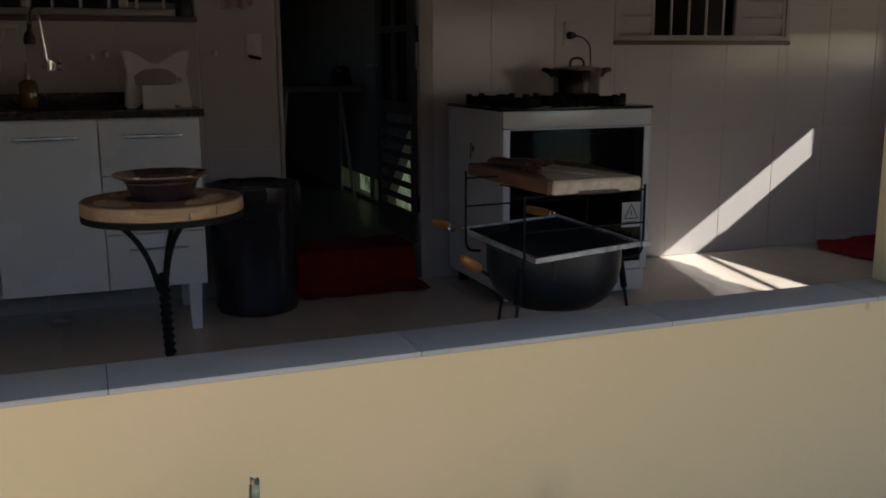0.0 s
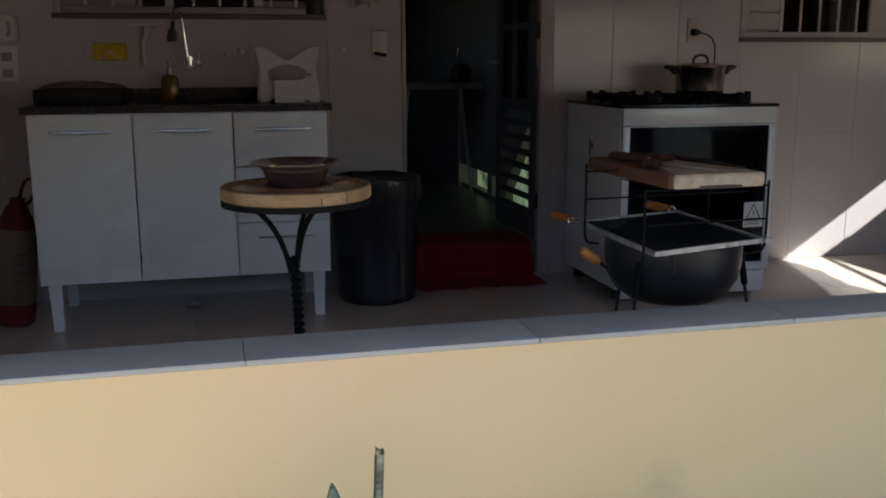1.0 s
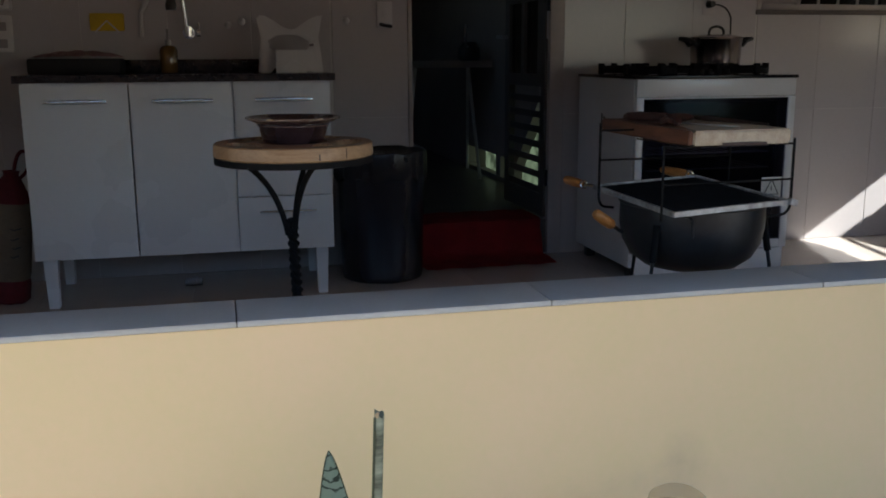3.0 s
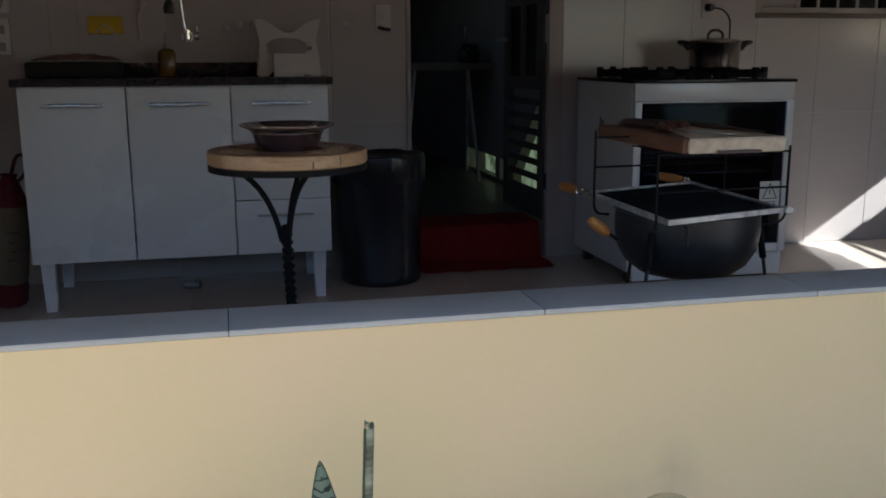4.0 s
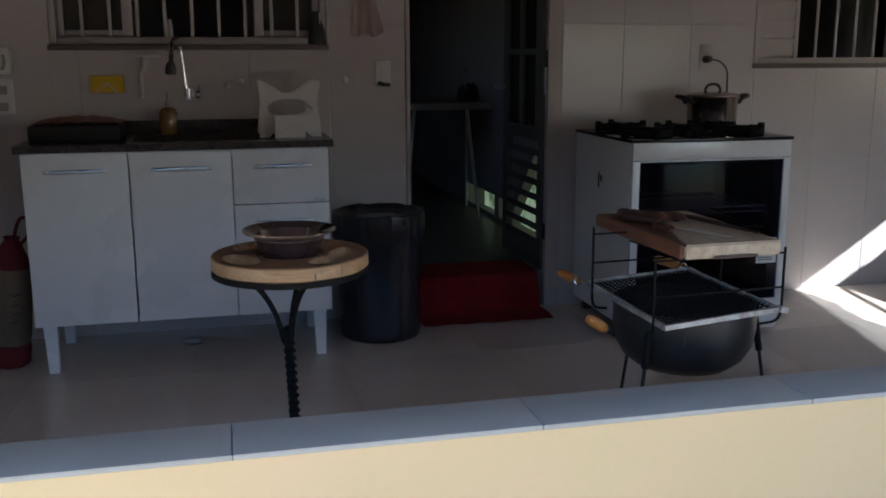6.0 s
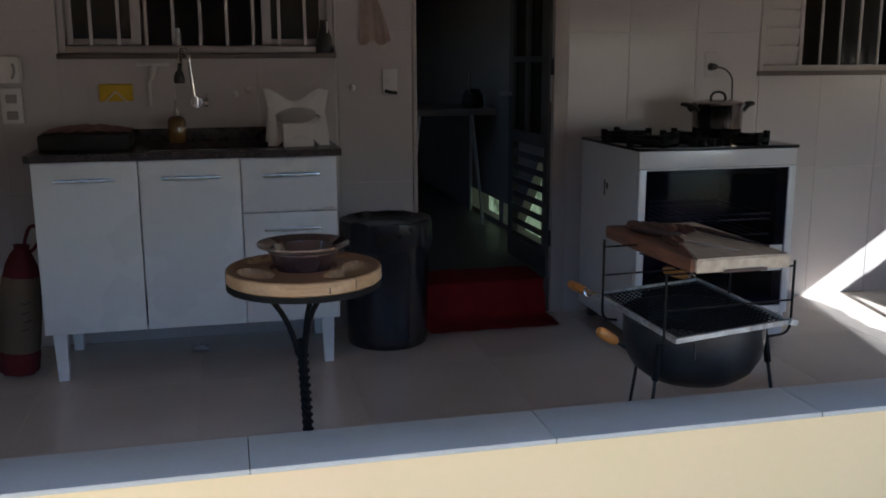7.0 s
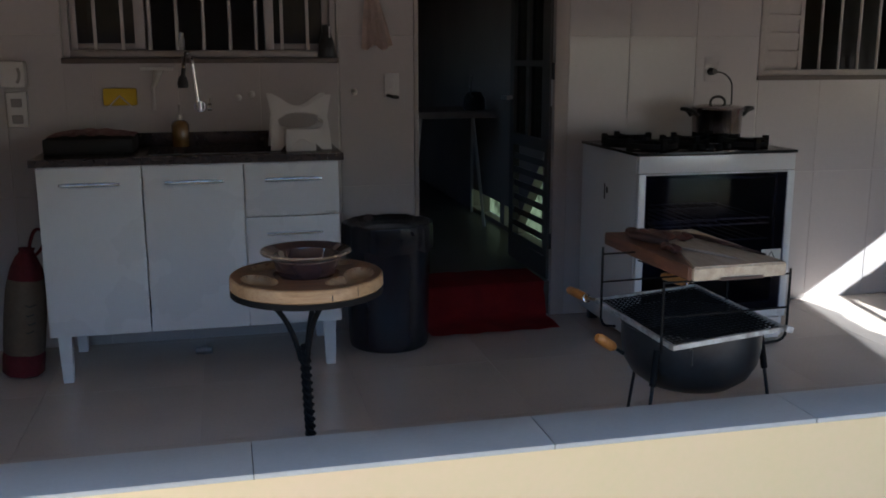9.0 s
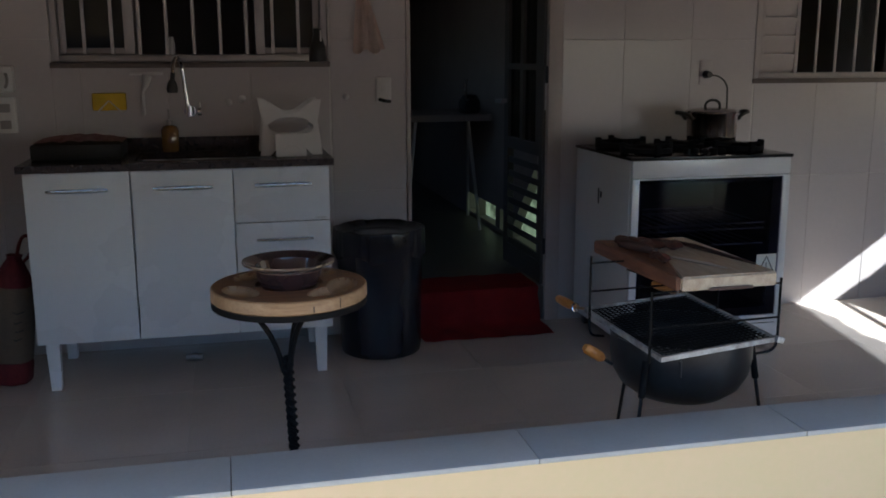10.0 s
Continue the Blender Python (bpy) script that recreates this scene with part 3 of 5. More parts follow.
for k in range(61):
    y = -0.27 - k * (2.15 / 60)
    hem.append((y, 1.242 + 0.06 * max(0.0, -0.31 - y) if y > -0.66 else 1.263 + (-0.66 - y) * 0.131))
    low.append((y, min(hem[-1][1] - 0.0005, 1.262 + 0.020 * math.sin(7.5 * (y + 0.66)) * min(1, (-0.66 - y) * 3 if y < -0.66 else 0) + 0.004 * math.sin(33 * y))))
slab(bm, [(-0.27, CEIL - 0.003)] + hem + [(hem[-1][0], CEIL - 0.003)], RIGHT + 0.05, RIGHT + 0.056, "x")
awning = thing("sun_slit_sheet", RIGHT + 0.05, -1.3, 1.2, "unseen cloth added to shape the sun streak and glow", "awning", kind="structure")
part("sheet", bm, M["canvas"], awning)
# translucent strip added so part of the floor streak is half lit
bm = B()
tail = [(p, q) for p, q in zip(hem, low) if p[1] - q[1] > 0.002]
slab(bm, [p for p, q in tail] + [q for p, q in tail][::-1], RIGHT + 0.051, RIGHT + 0.0525, "x")
part("hem", bm, M["thin_cloth"], awning, "translucent strip added for the half-lit floor wedge")
# bar added to cast the dark line across the lit floor
part("shadow_bar", one_tube([(RIGHT + 0.01, -0.50, 1.045), (RIGHT + 0.01, -1.35, 1.158), (RIGHT + 0.01, -2.3, 1.27)], 0.012, 8), M["blind"], awning)

# ---- openings: windows and door ----
def window_left():
    x0, x1, z0, z1 = WIN1
    w = thing("window_1", (x0 + x1) / 2, 0.05, z0, "grey aluminium sliding kitchen window behind vertical bars", "window", kind="structure")
    bm = B()
    for a in ((x0, x0 + 0.03, z0 + 0.012, z1), (x1 - 0.03, x1, z0 + 0.012, z1), (x0 + 0.03, x1 - 0.03, z0 + 0.012, z0 + 0.045), (x0 + 0.03, x1 - 0.03, z1 - 0.03, z1)):
        box(bm, a[0], a[1], 0.02, 0.12, a[2], a[3], bevel=0.003)
    part("window_frame", bm, M["aluminium"], w)
    part("window_sill", one_box(x0 - 0.005, x1 + 0.005, -0.014, 0.15, z0 - 0.012, z0 + 0.012, bevel=0.003), M["dark_sill"], w, "dark stone sill")
    for a, b in ((x0 + 0.03, 0.412), (0.932, x1 - 0.03)):
        s = B()
        box(s, a, a + (0.028 if a < 0.5 else 0.04), 0.062, 0.09, z0 + 0.046, z1 - 0.031, bevel=0.003)
        box(s, b - (0.045 if a < 0.5 else 0.03), b, 0.062, 0.09, z0 + 0.046, z1 - 0.031, bevel=0.003)
        box(s, a + 0.028, b - 0.03, 0.064, 0.088, z0 + 0.046, z0 + 0.075, bevel=0.003)
        sash = part("sash", s, M["aluminium"], w)
        part("pane", one_box(a + 0.028, b - 0.03, 0.074, 0.078, z0 + 0.075, z1 - 0.031), M["glass"], sash)
    for k in range(9):
        x = 0.205 + 0.1145 * k
        part("bar", one_box(x - 0.007, x + 0.007, 0.030, 0.044, z0 + 0.045, z1 - 0.03, bevel=0.002), M["bar_paint"], w, "pale painted bar" if k == 0 else "")


def window_right():
    x0, x1, z0, z1 = WIN2
    w = thing("window_2", (x0 + x1) / 2, 0.05, z0, "barred bedroom window between beige louvred shutters", "window", kind="structure")
    bm = B()
    for a in ((x0, x0 + 0.028, z0 + 0.012, z1), (x1 - 0.028, x1, z0 + 0.012, z1), (x0 + 0.028, x1 - 0.028, z0 + 0.012, z0 + 0.04), (x0 + 0.028, x1 - 0.028, z1 - 0.03, z1)):
        box(bm, a[0], a[1], -0.004, 0.11, a[2], a[3], bevel=0.003)
    part("window_frame", bm, M["shutter"], w)
    part("window_sill", one_box(x0 - 0.004, x1 + 0.004, -0.012, 0.15, z0 - 0.012, z0 + 0.012, bevel=0.003), M["dark_sill"], w, "dark stone sill")
    for a, b in ((x0 + 0.03, 3.645), (4.170, x1 - 0.03)):
        s = B()
        box(s, a, a + 0.022, 0.004, 0.030, z0 + 0.041, z1 - 0.031, bevel=0.002)
        box(s, b - 0.022, b, 0.004, 0.030, z0 + 0.041, z1 - 0.031, bevel=0.002)
        box(s, a + 0.022, b - 0.022, 0.026, 0.030, z0 + 0.041, z1 - 0.031)
        sh = part("shutter", s, M["shutter"], w, "beige louvred steel shutter")
        for k in range(9):
            z = z0 + 0.05 + k * 0.090
            part("slat", one_box(a + 0.022, b - 0.022, 0.008, 0.013, z, z + 0.086, turn=Matrix.Rotation(radians(6), 4, "X")), M["shutter"], sh)
    part("pane", one_box(3.66, 4.16, 0.060, 0.064, z0 + 0.042, z1 - 0.032), M["glass_room"], w)
    for k in range(5):
        x = 3.757 + 0.1138 * k
        if x < 4.16:
            part("bar", one_tube([(x, 0.02, z0 + 0.04), (x, 0.02, z1 - 0.03)], 0.007, 8), M["bar_paint"], w)


def house_door():
    x0, x1, z0, z1 = DOOR
    d = thing("door_1", x1 - 0.07, 0.05, STEP, "off-white steel door with louvres standing open inwards", "door", kind="structure")
    bm = B()
    box(bm, x1 - 0.072, x1 - 0.002, -0.006, 0.148, 0.0, z1 - 0.002, bevel=0.004)
    box(bm, x0 + 0.002, x0 + 0.022, -0.004, 0.148, 0.0, z1 - 0.002, bevel=0.003)
    box(bm, x0 + 0.022, x1 - 0.072, -0.004, 0.148, z1 - 0.06, z1 - 0.002, bevel=0.003)
    part("door_frame", bm, M["door_paint"], d)
    hx = x1 - 0.085
    # leaf turned inwards, hinged at the frame
    turn = radians(89)

    def leaf_box(bm, u0, u1, v0, v1, z0, z1, tilt=0.0):
        m = Matrix.Translation((hx, 0.03, 0)) @ Matrix.Rotation(-turn, 4, "Z") @ Matrix.Translation((-(u0 + u1) / 2, (v0 + v1) / 2, (z0 + z1) / 2)) @ Matrix.Rotation(tilt, 4, "X")
        bmesh.ops.create_cube(bm, size=1.0, matrix=m @ Matrix.Diagonal((u1 - u0, v1 - v0, z1 - z0, 1)))
    bm = B()
    for a in ((0, 0.055, STEP + 0.01, 2.05), (0.055, 0.11, 0.88, 2.05), (0.55, 0.62, STEP + 0.01, 2.05), (0.055, 0.55, STEP + 0.01, 0.29), (0.055, 0.55, 0.82, 0.88), (0.11, 0.55, 1.24, 1.27), (0.11, 0.55, 1.99, 2.05), (0.31, 0.355, 0.88, 1.99)):
        leaf_box(bm, a[0], a[1], 0.0, 0.035, a[2], a[3])
    leaf = part("door_leaf", bm, M["door_leaf"], d, "louvred steel door leaf darkened for shade")
    for k in range(7):
        z = 0.305 + k * 0.075
        bm = B()
        leaf_box(bm, 0.055, 0.55, 0.006, 0.030, z, z + 0.005, 0.0)
        leaf_box(bm, 0.055, 0.55, 0.006, 0.010, z - 0.014, z + 0.020, 0.0)
        part("slat", bm, M["door_leaf"], leaf)
    for a, b in ((0.88, 1.24), (1.27, 1.99)):
        for u in ((0.11, 0.31), (0.355, 0.55)):
            bm = B()
            leaf_box(bm, u[0], u[1], 0.015, 0.019, a, b)
            part("pane", bm, M["glass"], leaf)
    for z in (0.38, 1.22, 1.86):
        part("hinge", one_tube([(hx + 0.012, 0.012, z - 0.04), (hx + 0.012, 0.012, z + 0.04)], 0.012, 10), M["black_paint"], d)
    part("strike_plate", one_box(x1 - 0.079, x1 - 0.0725, 0.02, 0.045, 1.05, 1.25, bevel=0.002), M["steel"], d)
    bm = B()
    leaf_box(bm, 0.575, 0.60, -0.05, 0.0, 1.06, 1.08)
    leaf_box(bm, 0.49, 0.60, -0.06, -0.045, 1.06, 1.08)
    part("door_handle", bm, M["steel"], leaf)


window_left()
window_right()
house_door()
# invented low vent in the kitchen, a glowing sheet behind it for bright slots
vent = thing("glow_slots", 2.53, 1.1, 0.2, "bars of an invented low opening for the bright slots", "window", kind="structure")
for y, w, z in ((0.66, 0.02, 0.738), (1.52, 0.05, 0.333), (2.02, 0.02, 0.333)):
    part("mullion", one_box(2.503, 2.557, y - w, y + w, 0.202, z), M["dim_room"], vent)
solid("backdrop", one_box(2.60, 2.61, 0.2, 2.40, 0.18, 0.76), M["garden"], "glowing green sheet added behind the invented opening", "garden", "structure")
bm = B()
for y0 in (0.16, 2.41):
    box(bm, 2.56, 2.62, y0, y0 + 0.03, 0.17, 0.80)
box(bm, 2.56, 2.62, 0.16, 2.44, 0.77, 0.80)
solid("trim", bm, M["dim_room"], "dark lining round the added glowing sheet", "trim", "structure")

# ---- red mat draped over the doorstep ----
bm = B()
prof = [(0.30, STEP + 0.008), (0.16, STEP + 0.011), (0.05, STEP + 0.010), (0.006, STEP + 0.004), (-0.012, STEP - 0.03), (-0.022, 0.09), (-0.034, 0.035), (-0.06, 0.014), (-0.14, 0.010), (-0.255, 0.008)]
rows = []
for j, (y, z) in enumerate(prof):
    x0 = 1.628 + 0.006 * math.sin(3 * j)
    x1 = 2.268 + 0.005 * math.cos(4 * j)
    rows.append([bm.verts.new((x0 + (x1 - x0) * k / 12, y + (0.006 * math.sin(5 * k) if j in (6, 7) else 0), z + 0.003 * math.sin(2.1 * k + j))) for k in range(13)])
for a, b in zip(rows, rows[1:]):
    for k in range(12):
        bm.faces.new((a[k], a[k + 1], b[k + 1], b[k]))
bmesh.ops.solidify(bm, geom=bm.faces[:], thickness=0.007)
solid("doormat", bm, M["red_mat"], "dark red woven mat draped over the doorstep", "mat")

# ---- kitchen furniture ----
def sink_cabinet():
    c = thing("sink_cabinet", 0.6, -0.3, 0, "white lacquered sink cabinet with two doors and drawers on legs", "cabinet")
    for name, a in (("side_panel", (0.022, 0.04, -0.52, -0.02, 0.2, 0.872)), ("side_panel", (1.162, 1.178, -0.52, -0.02, 0.2, 0.872)), ("bottom_panel", (0.0405, 1.1615, -0.52, -0.02, 0.2, 0.216)),
                    ("back_panel", (0.0405, 1.1615, -0.03, -0.02, 0.2165, 0.872)), ("divider", (0.785, 0.80, -0.52, -0.0305, 0.2165, 0.8445)), ("top_rail", (0.0405, 1.1615, -0.52, -0.48, 0.845, 0.872))):
        part(name, one_box(*a), M["white_board"], c)
    for x0, x1, hx in ((0.020, 0.4055, 0.2145), (0.4110, 0.7955, 0.6075)):
        dr = part("door", one_box(x0, x1, -0.540, -0.522, 0.198, 0.872, bevel=0.002), M["white_board"], c)
        handle(dr, hx, 0.806)
    for z0, z1, hz in ((0.655, 0.872, 0.806), (0.421, 0.651, 0.585), (0.198, 0.417, 0.360)):
        dr = part("drawer", one_box(0.8010, 1.180, -0.540, -0.522, z0, z1, bevel=0.002), M["white_board"], c)
        handle(dr, 0.9955, hz)
    part("badge", one_box(1.12, 1.165, -0.5412, -0.5402, 0.662, 0.668), M["steel"], c)
    for x in (0.045, 1.105):
        for y in (-0.52, -0.10):
            bm = B()
            slab(bm, [(x, 0.198), (x + 0.052, 0.198), (x + 0.046, 0.0), (x + 0.008, 0.0)], y, y + 0.045)
            part("leg", bm, M["white_board"], c)
    part("kick_rail", one_box(0.06, 1.14, -0.06, -0.04, 0.14, 0.198), M["white_board"], c)


def handle(parent, x, z):
    bm = B()
    # a shallow bowed bar, flat in front, on two posts
    n, prof = 14, [(-0.006, 0.007), (0.001, 0.0085), (0.0062, 0.005), (0.0072, 0.0), (0.0062, -0.005), (0.001, -0.0085), (-0.006, -0.007)]
    rings = []
    for k in range(n + 1):
        u = -1 + 2 * k / n
        w = 1.0 - 0.35 * abs(u) ** 4
        rings.append([bm.verts.new((x + 0.113 * u, -0.563 - 0.006 * (1 - u * u) - p * w, z + q * w)) for p, q in prof])
    for a, b in zip(rings, rings[1:]):
        for i in range(len(prof)):
            j = (i + 1) % len(prof)
            bm.faces.new((a[i], a[j], b[j], b[i]))
    bm.faces.new(rings[0])
    bm.faces.new(rings[-1][::-1])
    for s in (-0.08, 0.08):
        tube(bm, [(x + s, -0.562, z), (x + s, -0.540, z)], 0.0045, 8)
    part("handle", bm, M["satin"], parent, "chrome bar handle")


def worktop():
    w = thing("worktop", 0.6, -0.3, 0.872, "dark brown granite worktop with a sunken sink", "worktop")
    bm = B()
    outer, inner = [(0.0, -0.56), (1.2, -0.56), (1.2, -0.023), (0.0, -0.023)], [(0.42, -0.47), (0.98, -0.47), (0.98, -0.13), (0.42, -0.13)]
    rings = [[bm.verts.new((p[0], p[1], z)) for p in o] for o, z in ((outer, 0.878), (outer, 0.906), (inner, 0.906), (inner, 0.878))]
    for a, b in zip(rings, rings[1:] + rings[:1]):
        for k in range(4):
            bm.faces.new((a[k], a[(k + 1) % 4], b[(k + 1) % 4], b[k]))
    part("slab", bm, M["granite"], w)
    part("upstand", one_box(0.0, 1.2, -0.0225, -0.002, 0.878, 0.962, bevel=0.002), M["granite"], w)
    bm = B()
    for a in ((0.42, 0.43, -0.47, -0.13, 0.72, 0.9), (0.97, 0.98, -0.47, -0.13, 0.72, 0.9), (0.43, 0.97, -0.47, -0.46, 0.72, 0.9), (0.43, 0.97, -0.14, -0.13, 0.72, 0.9), (0.42, 0.98, -0.47, -0.13, 0.71, 0.72)):
        box(bm, *a)
    part("basin", bm, M["granite"], w, "dark stone basin")
    part("support_strip", one_box(0.03, 1.17, -0.53, -0.01, 0.872, 0.878), M["white_board"], w)


def tap():
    t = thing("tap", 0.632, -0.03, 1.07, "chrome wall tap with tall swan neck and black nozzle", "tap")
    bm = B()
    tube(bm, [(0.632, -0.001, 1.075), (0.632, -0.012, 1.075)], 0.026, 16)
    tube(bm, [(0.632, -0.012, 1.075), (0.632, -0.085, 1.075)], 0.014, 12)
    tube(bm, [(0.632, -0.075, 1.06), (0.632, -0.075, 1.10)], 0.018, 12)
    part("valve", bm, M["chrome"], t)
    bm = B()
    tube(bm, [(0.665, -0.075, 1.075), (0.682, -0.075, 1.075)], 0.018, 12)
    tube(bm, [(0.676, -0.075, 1.075), (0.676, -0.075, 1.115)], 0.005, 8)
    part("knob", bm, M["chrome"], t)
    neck = [(0.625, -0.075, 1.10), (0.617, -0.075, 1.18), (0.611, -0.078, 1.25)] + arc((0.609, -0.08, 1.27), (0.605, -0.10, 1.31), (0.590, -0.15, 1.305), 6) + arc((0.588, -0.155, 1.304), (0.578, -0.20, 1.29), (0.577, -0.205, 1.24), 5)
    part("neck", one_tube(neck, 0.009, 10), M["chrome"], t)
    part("nozzle", one_tube([(0.577, -0.205, 1.245), (0.574, -0.206, 1.215), (0.572, -0.206, 1.205), (0.571, -0.206, 1.180), (0.571, -0.206, 1.162)], [0.0095, 0.0095, 0.018, 0.024, 0.021], 12), M["black_plastic"], t, "black rubber nozzle")


def stove():
    X0, X1, F, T, up = 2.442, 3.194, -0.662, 0.884, 0.022
    s = thing("stove", (X0 + X1) / 2, -0.35, 0, "white enamelled gas stove with black glass hob and oven window", "stove")
    for name, a in (("side_panel", (X0, X0 + 0.02, F, -0.04, 0.06, T - 0.0125)), ("side_panel", (X1 - 0.02, X1, F, -0.04, 0.025, T - 0.0125)), ("back_panel", (X0 + 0.021, X1 - 0.021, -0.06, -0.04, 0.06, T - 0.0125)),
                    ("control_panel", (X0 + 0.002, X1 - 0.002, F - 0.024, F - 0.001, 0.797, T - 0.0125)), ("plinth_panel", (X0 + 0.0205, X1 - 0.0205, F - 0.020, F + 0.01, 0.022, 0.120))):
        part(name, one_box(*a, bevel=0.004), M["white_enamel"], s)
    bm = B()
    for a in ((2.50, 2.51, F + 0.01, -0.15, 0.2, 0.76), (3.12, 3.13, F + 0.01, -0.15, 0.2, 0.76), (2.51, 3.12, -0.16, -0.15, 0.2, 0.76), (2.50, 3.13, F + 0.01, -0.15, 0.19, 0.2), (2.50, 3.13, F + 0.01, -0.15, 0.76, 0.77)):
        box(bm, *a)
    oven = part("oven_cavity", bm, M["cavity"], s, "dark enamelled oven cavity")
    for z in (0.480, 0.550, 0.575):
        bm = B()
        for k in range(12):
            x = 2.53 + k * 0.052
            tube(bm, [(x, -0.62, z), (x, -0.18, z)], 0.0022, 6)
        tube(bm, [(2.515, -0.625, z), (3.115, -0.625, z)], 0.004, 6)
        tube(bm, [(2.515, -0.175, z), (3.115, -0.175, z)], 0.004, 6)
        part("oven_rack", bm, M["rack_wire"], oven)
    bm = B()
    for a in ((X0 + 0.002, 2.479, 0.125, 0.795), (3.153, X1 - 0.002, 0.125, 0.795), (2.479, 3.153, 0.125, 0.165), (2.479, 3.153, 0.787, 0.7965)):
        box(bm, a[0], a[1], F - 0.026, F - 0.001, a[2], a[3], bevel=0.003)
    door = part("oven_door", bm, M["white_enamel"], s)
    part("oven_glass", one_box(2.476, 3.156, F - 0.030, F - 0.024, 0.162, 0.789, bevel=0.002), M["oven_glass"], door, "smoked black oven glass")
    # warning sticker on the glass
    st = part("sticker", one_box(3.048, 3.146, F - 0.0315, F - 0.0302, 0.326, 0.442), M["sticker"], door, "white warning sticker with a triangle")
    bm = B()
    tri = [(3.062, 0.366), (3.132, 0.366), (3.097, 0.432)]
    for k in range(3):
        a, b = tri[k], tri[(k + 1) % 3]
        tube(bm, [(a[0], F - 0.0325, a[1]), (b[0], F - 0.0325, b[1])], 0.0018, 6)
    box(bm, 3.0955, 3.0985, F - 0.0335, F - 0.0318, 0.382, 0.404)
    for z in (0.340, 0.350):
        box(bm, 3.056, 3.127, F - 0.0330, F - 0.0318, z, z + 0.003)
    part("print", bm, M["ink"], st)
    part("hob", one_box(X0 - 0.006, X1 + 0.006, F - 0.026, -0.035, T - 0.012, T + 0.001, bevel=0.002), M["black_glass"], s, "black glass hob")
    spots = ((2.59, -0.22), (2.59, -0.50), (2.82, -0.36), (3.04, -0.253), (3.04, -0.50))
    for x, y in spots:
        bm = B()
        lathe(bm, x, y, [(0, up + 0.868), (0.055, up + 0.868), (0.055, up + 0.880), (0.048, up + 0.884), (0.046, up + 0.893), (0.034, up + 0.897), (0, up + 0.897)], 20)
        b = part("burner", bm, M["black_glass"], s)
        part("burner_cap", one_lathe(x, y, [(0, up + 0.8975), (0.036, up + 0.8975), (0.037, up + 0.900), (0.030, up + 0.902), (0, up + 0.902)], 20), M["cast_iron"], b)
    for x, y in spots:
        z, reach = 0.9025 + up, 0.112
        bm = B()
        for k in range(4):
            a = radians(90 * k)
            c, d = math.cos(a), math.sin(a)
            ends = sorted((x + 0.028 * c, x + reach * c)), sorted((y + 0.028 * d, y + reach * d))
            wx, wy = (0.008 if abs(d) > 0.5 else 0.0), (0.008 if abs(c) > 0.5 else 0.0)
            box(bm, ends[0][0] - wx, ends[0][1] + wx, ends[1][0] - wy, ends[1][1] + wy, z - 0.017, z)
            px, py = x + reach * c, y + reach * d
            box(bm, px - 0.012, px + 0.012, py - 0.012, py + 0.012, up + 0.864, z + 0.010, bevel=0.004)
        lathe(bm, x, y, [(0.094, z - 0.034), (0.110, z - 0.034), (0.110, z - 0.012), (0.094, z - 0.012), (0.094, z - 0.034)], 24)
        part("pan_support", bm, M["cast_iron"], s, "black cast iron pan support")
    for k in range(5):
        x = 2.735 + k * 0.042
        bm = B()
        lathe(bm, x, -0.60, [(0, up + 0.866), (0.016, up + 0.866), (0.015, up + 0.884), (0.012, up + 0.888), (0, up + 0.888)], 16)
        part("knob", bm, M["cast_iron"], s)
    for x in (X0 + 0.03, X1 - 0.08):
        for y in (-0.60, -0.12):
            part("foot", one_box(x, x + 0.045, y, y + 0.045, 0.0, 0.07, bevel=0.006), M["black_plastic"], s)
    bm = B()
    box(bm, X0 - 0.0015, X0 + 0.001, -0.335, -0.322, 0.640, 0.712)
    box(bm, X0 - 0.0015, X0 + 0.001, -0.365, -0.347, 0.672, 0.700)
    part("vent_slot", bm, M["ink"], s)


def pot():
    x, y = 3.038, -0.253
    p = thing("cooking_pot", x, y, 0.925, "dark steel cooking pot with glass lid on the hob", "pot")
    part("pot_body", one_lathe(x, y, [(0, 0.925), (0.105, 0.925), (0.114, 0.931), (0.118, 1.034), (0.124, 1.042), (0.124, 1.046), (0.114, 1.044), (0.112, 0.934), (0, 0.930)], 40), M["pan_steel"], p)
    lid = part("lid", one_lathe(x, y, [(0.123, 1.0465), (0.124, 1.051), (0.112, 1.056), (0.06, 1.064), (0, 1.066)], 40), M["pan_steel"], p)
    bm = B()
    tube(bm, [(x - 0.038, y, 1.063)] + arc((x - 0.038, y, 1.078), (x - 0.030, y, 1.100), (x, y, 1.101), 6) + arc((x, y, 1.101), (x + 0.030, y, 1.100), (x + 0.038, y, 1.078), 6)[1:] + [(x + 0.038, y, 1.063)], 0.0065, 8)
    part("lid_handle", bm, M["black_plastic"], lid)
    for s in (-1, 1):
        bm = B()
        tube(bm, [(x + s * 0.117, y - 0.034, 1.012), (x + s * 0.140, y - 0.034, 1.036), (x + s * 0.172, y - 0.024, 1.044), (x + s * 0.184, y, 1.045), (x + s * 0.172, y + 0.024, 1.044), (x + s * 0.140, y + 0.034, 1.036), (x + s * 0.117, y + 0.034, 1.012)], 0.010, 8)
        part("pot_handle", bm, M["black_plastic"], p)


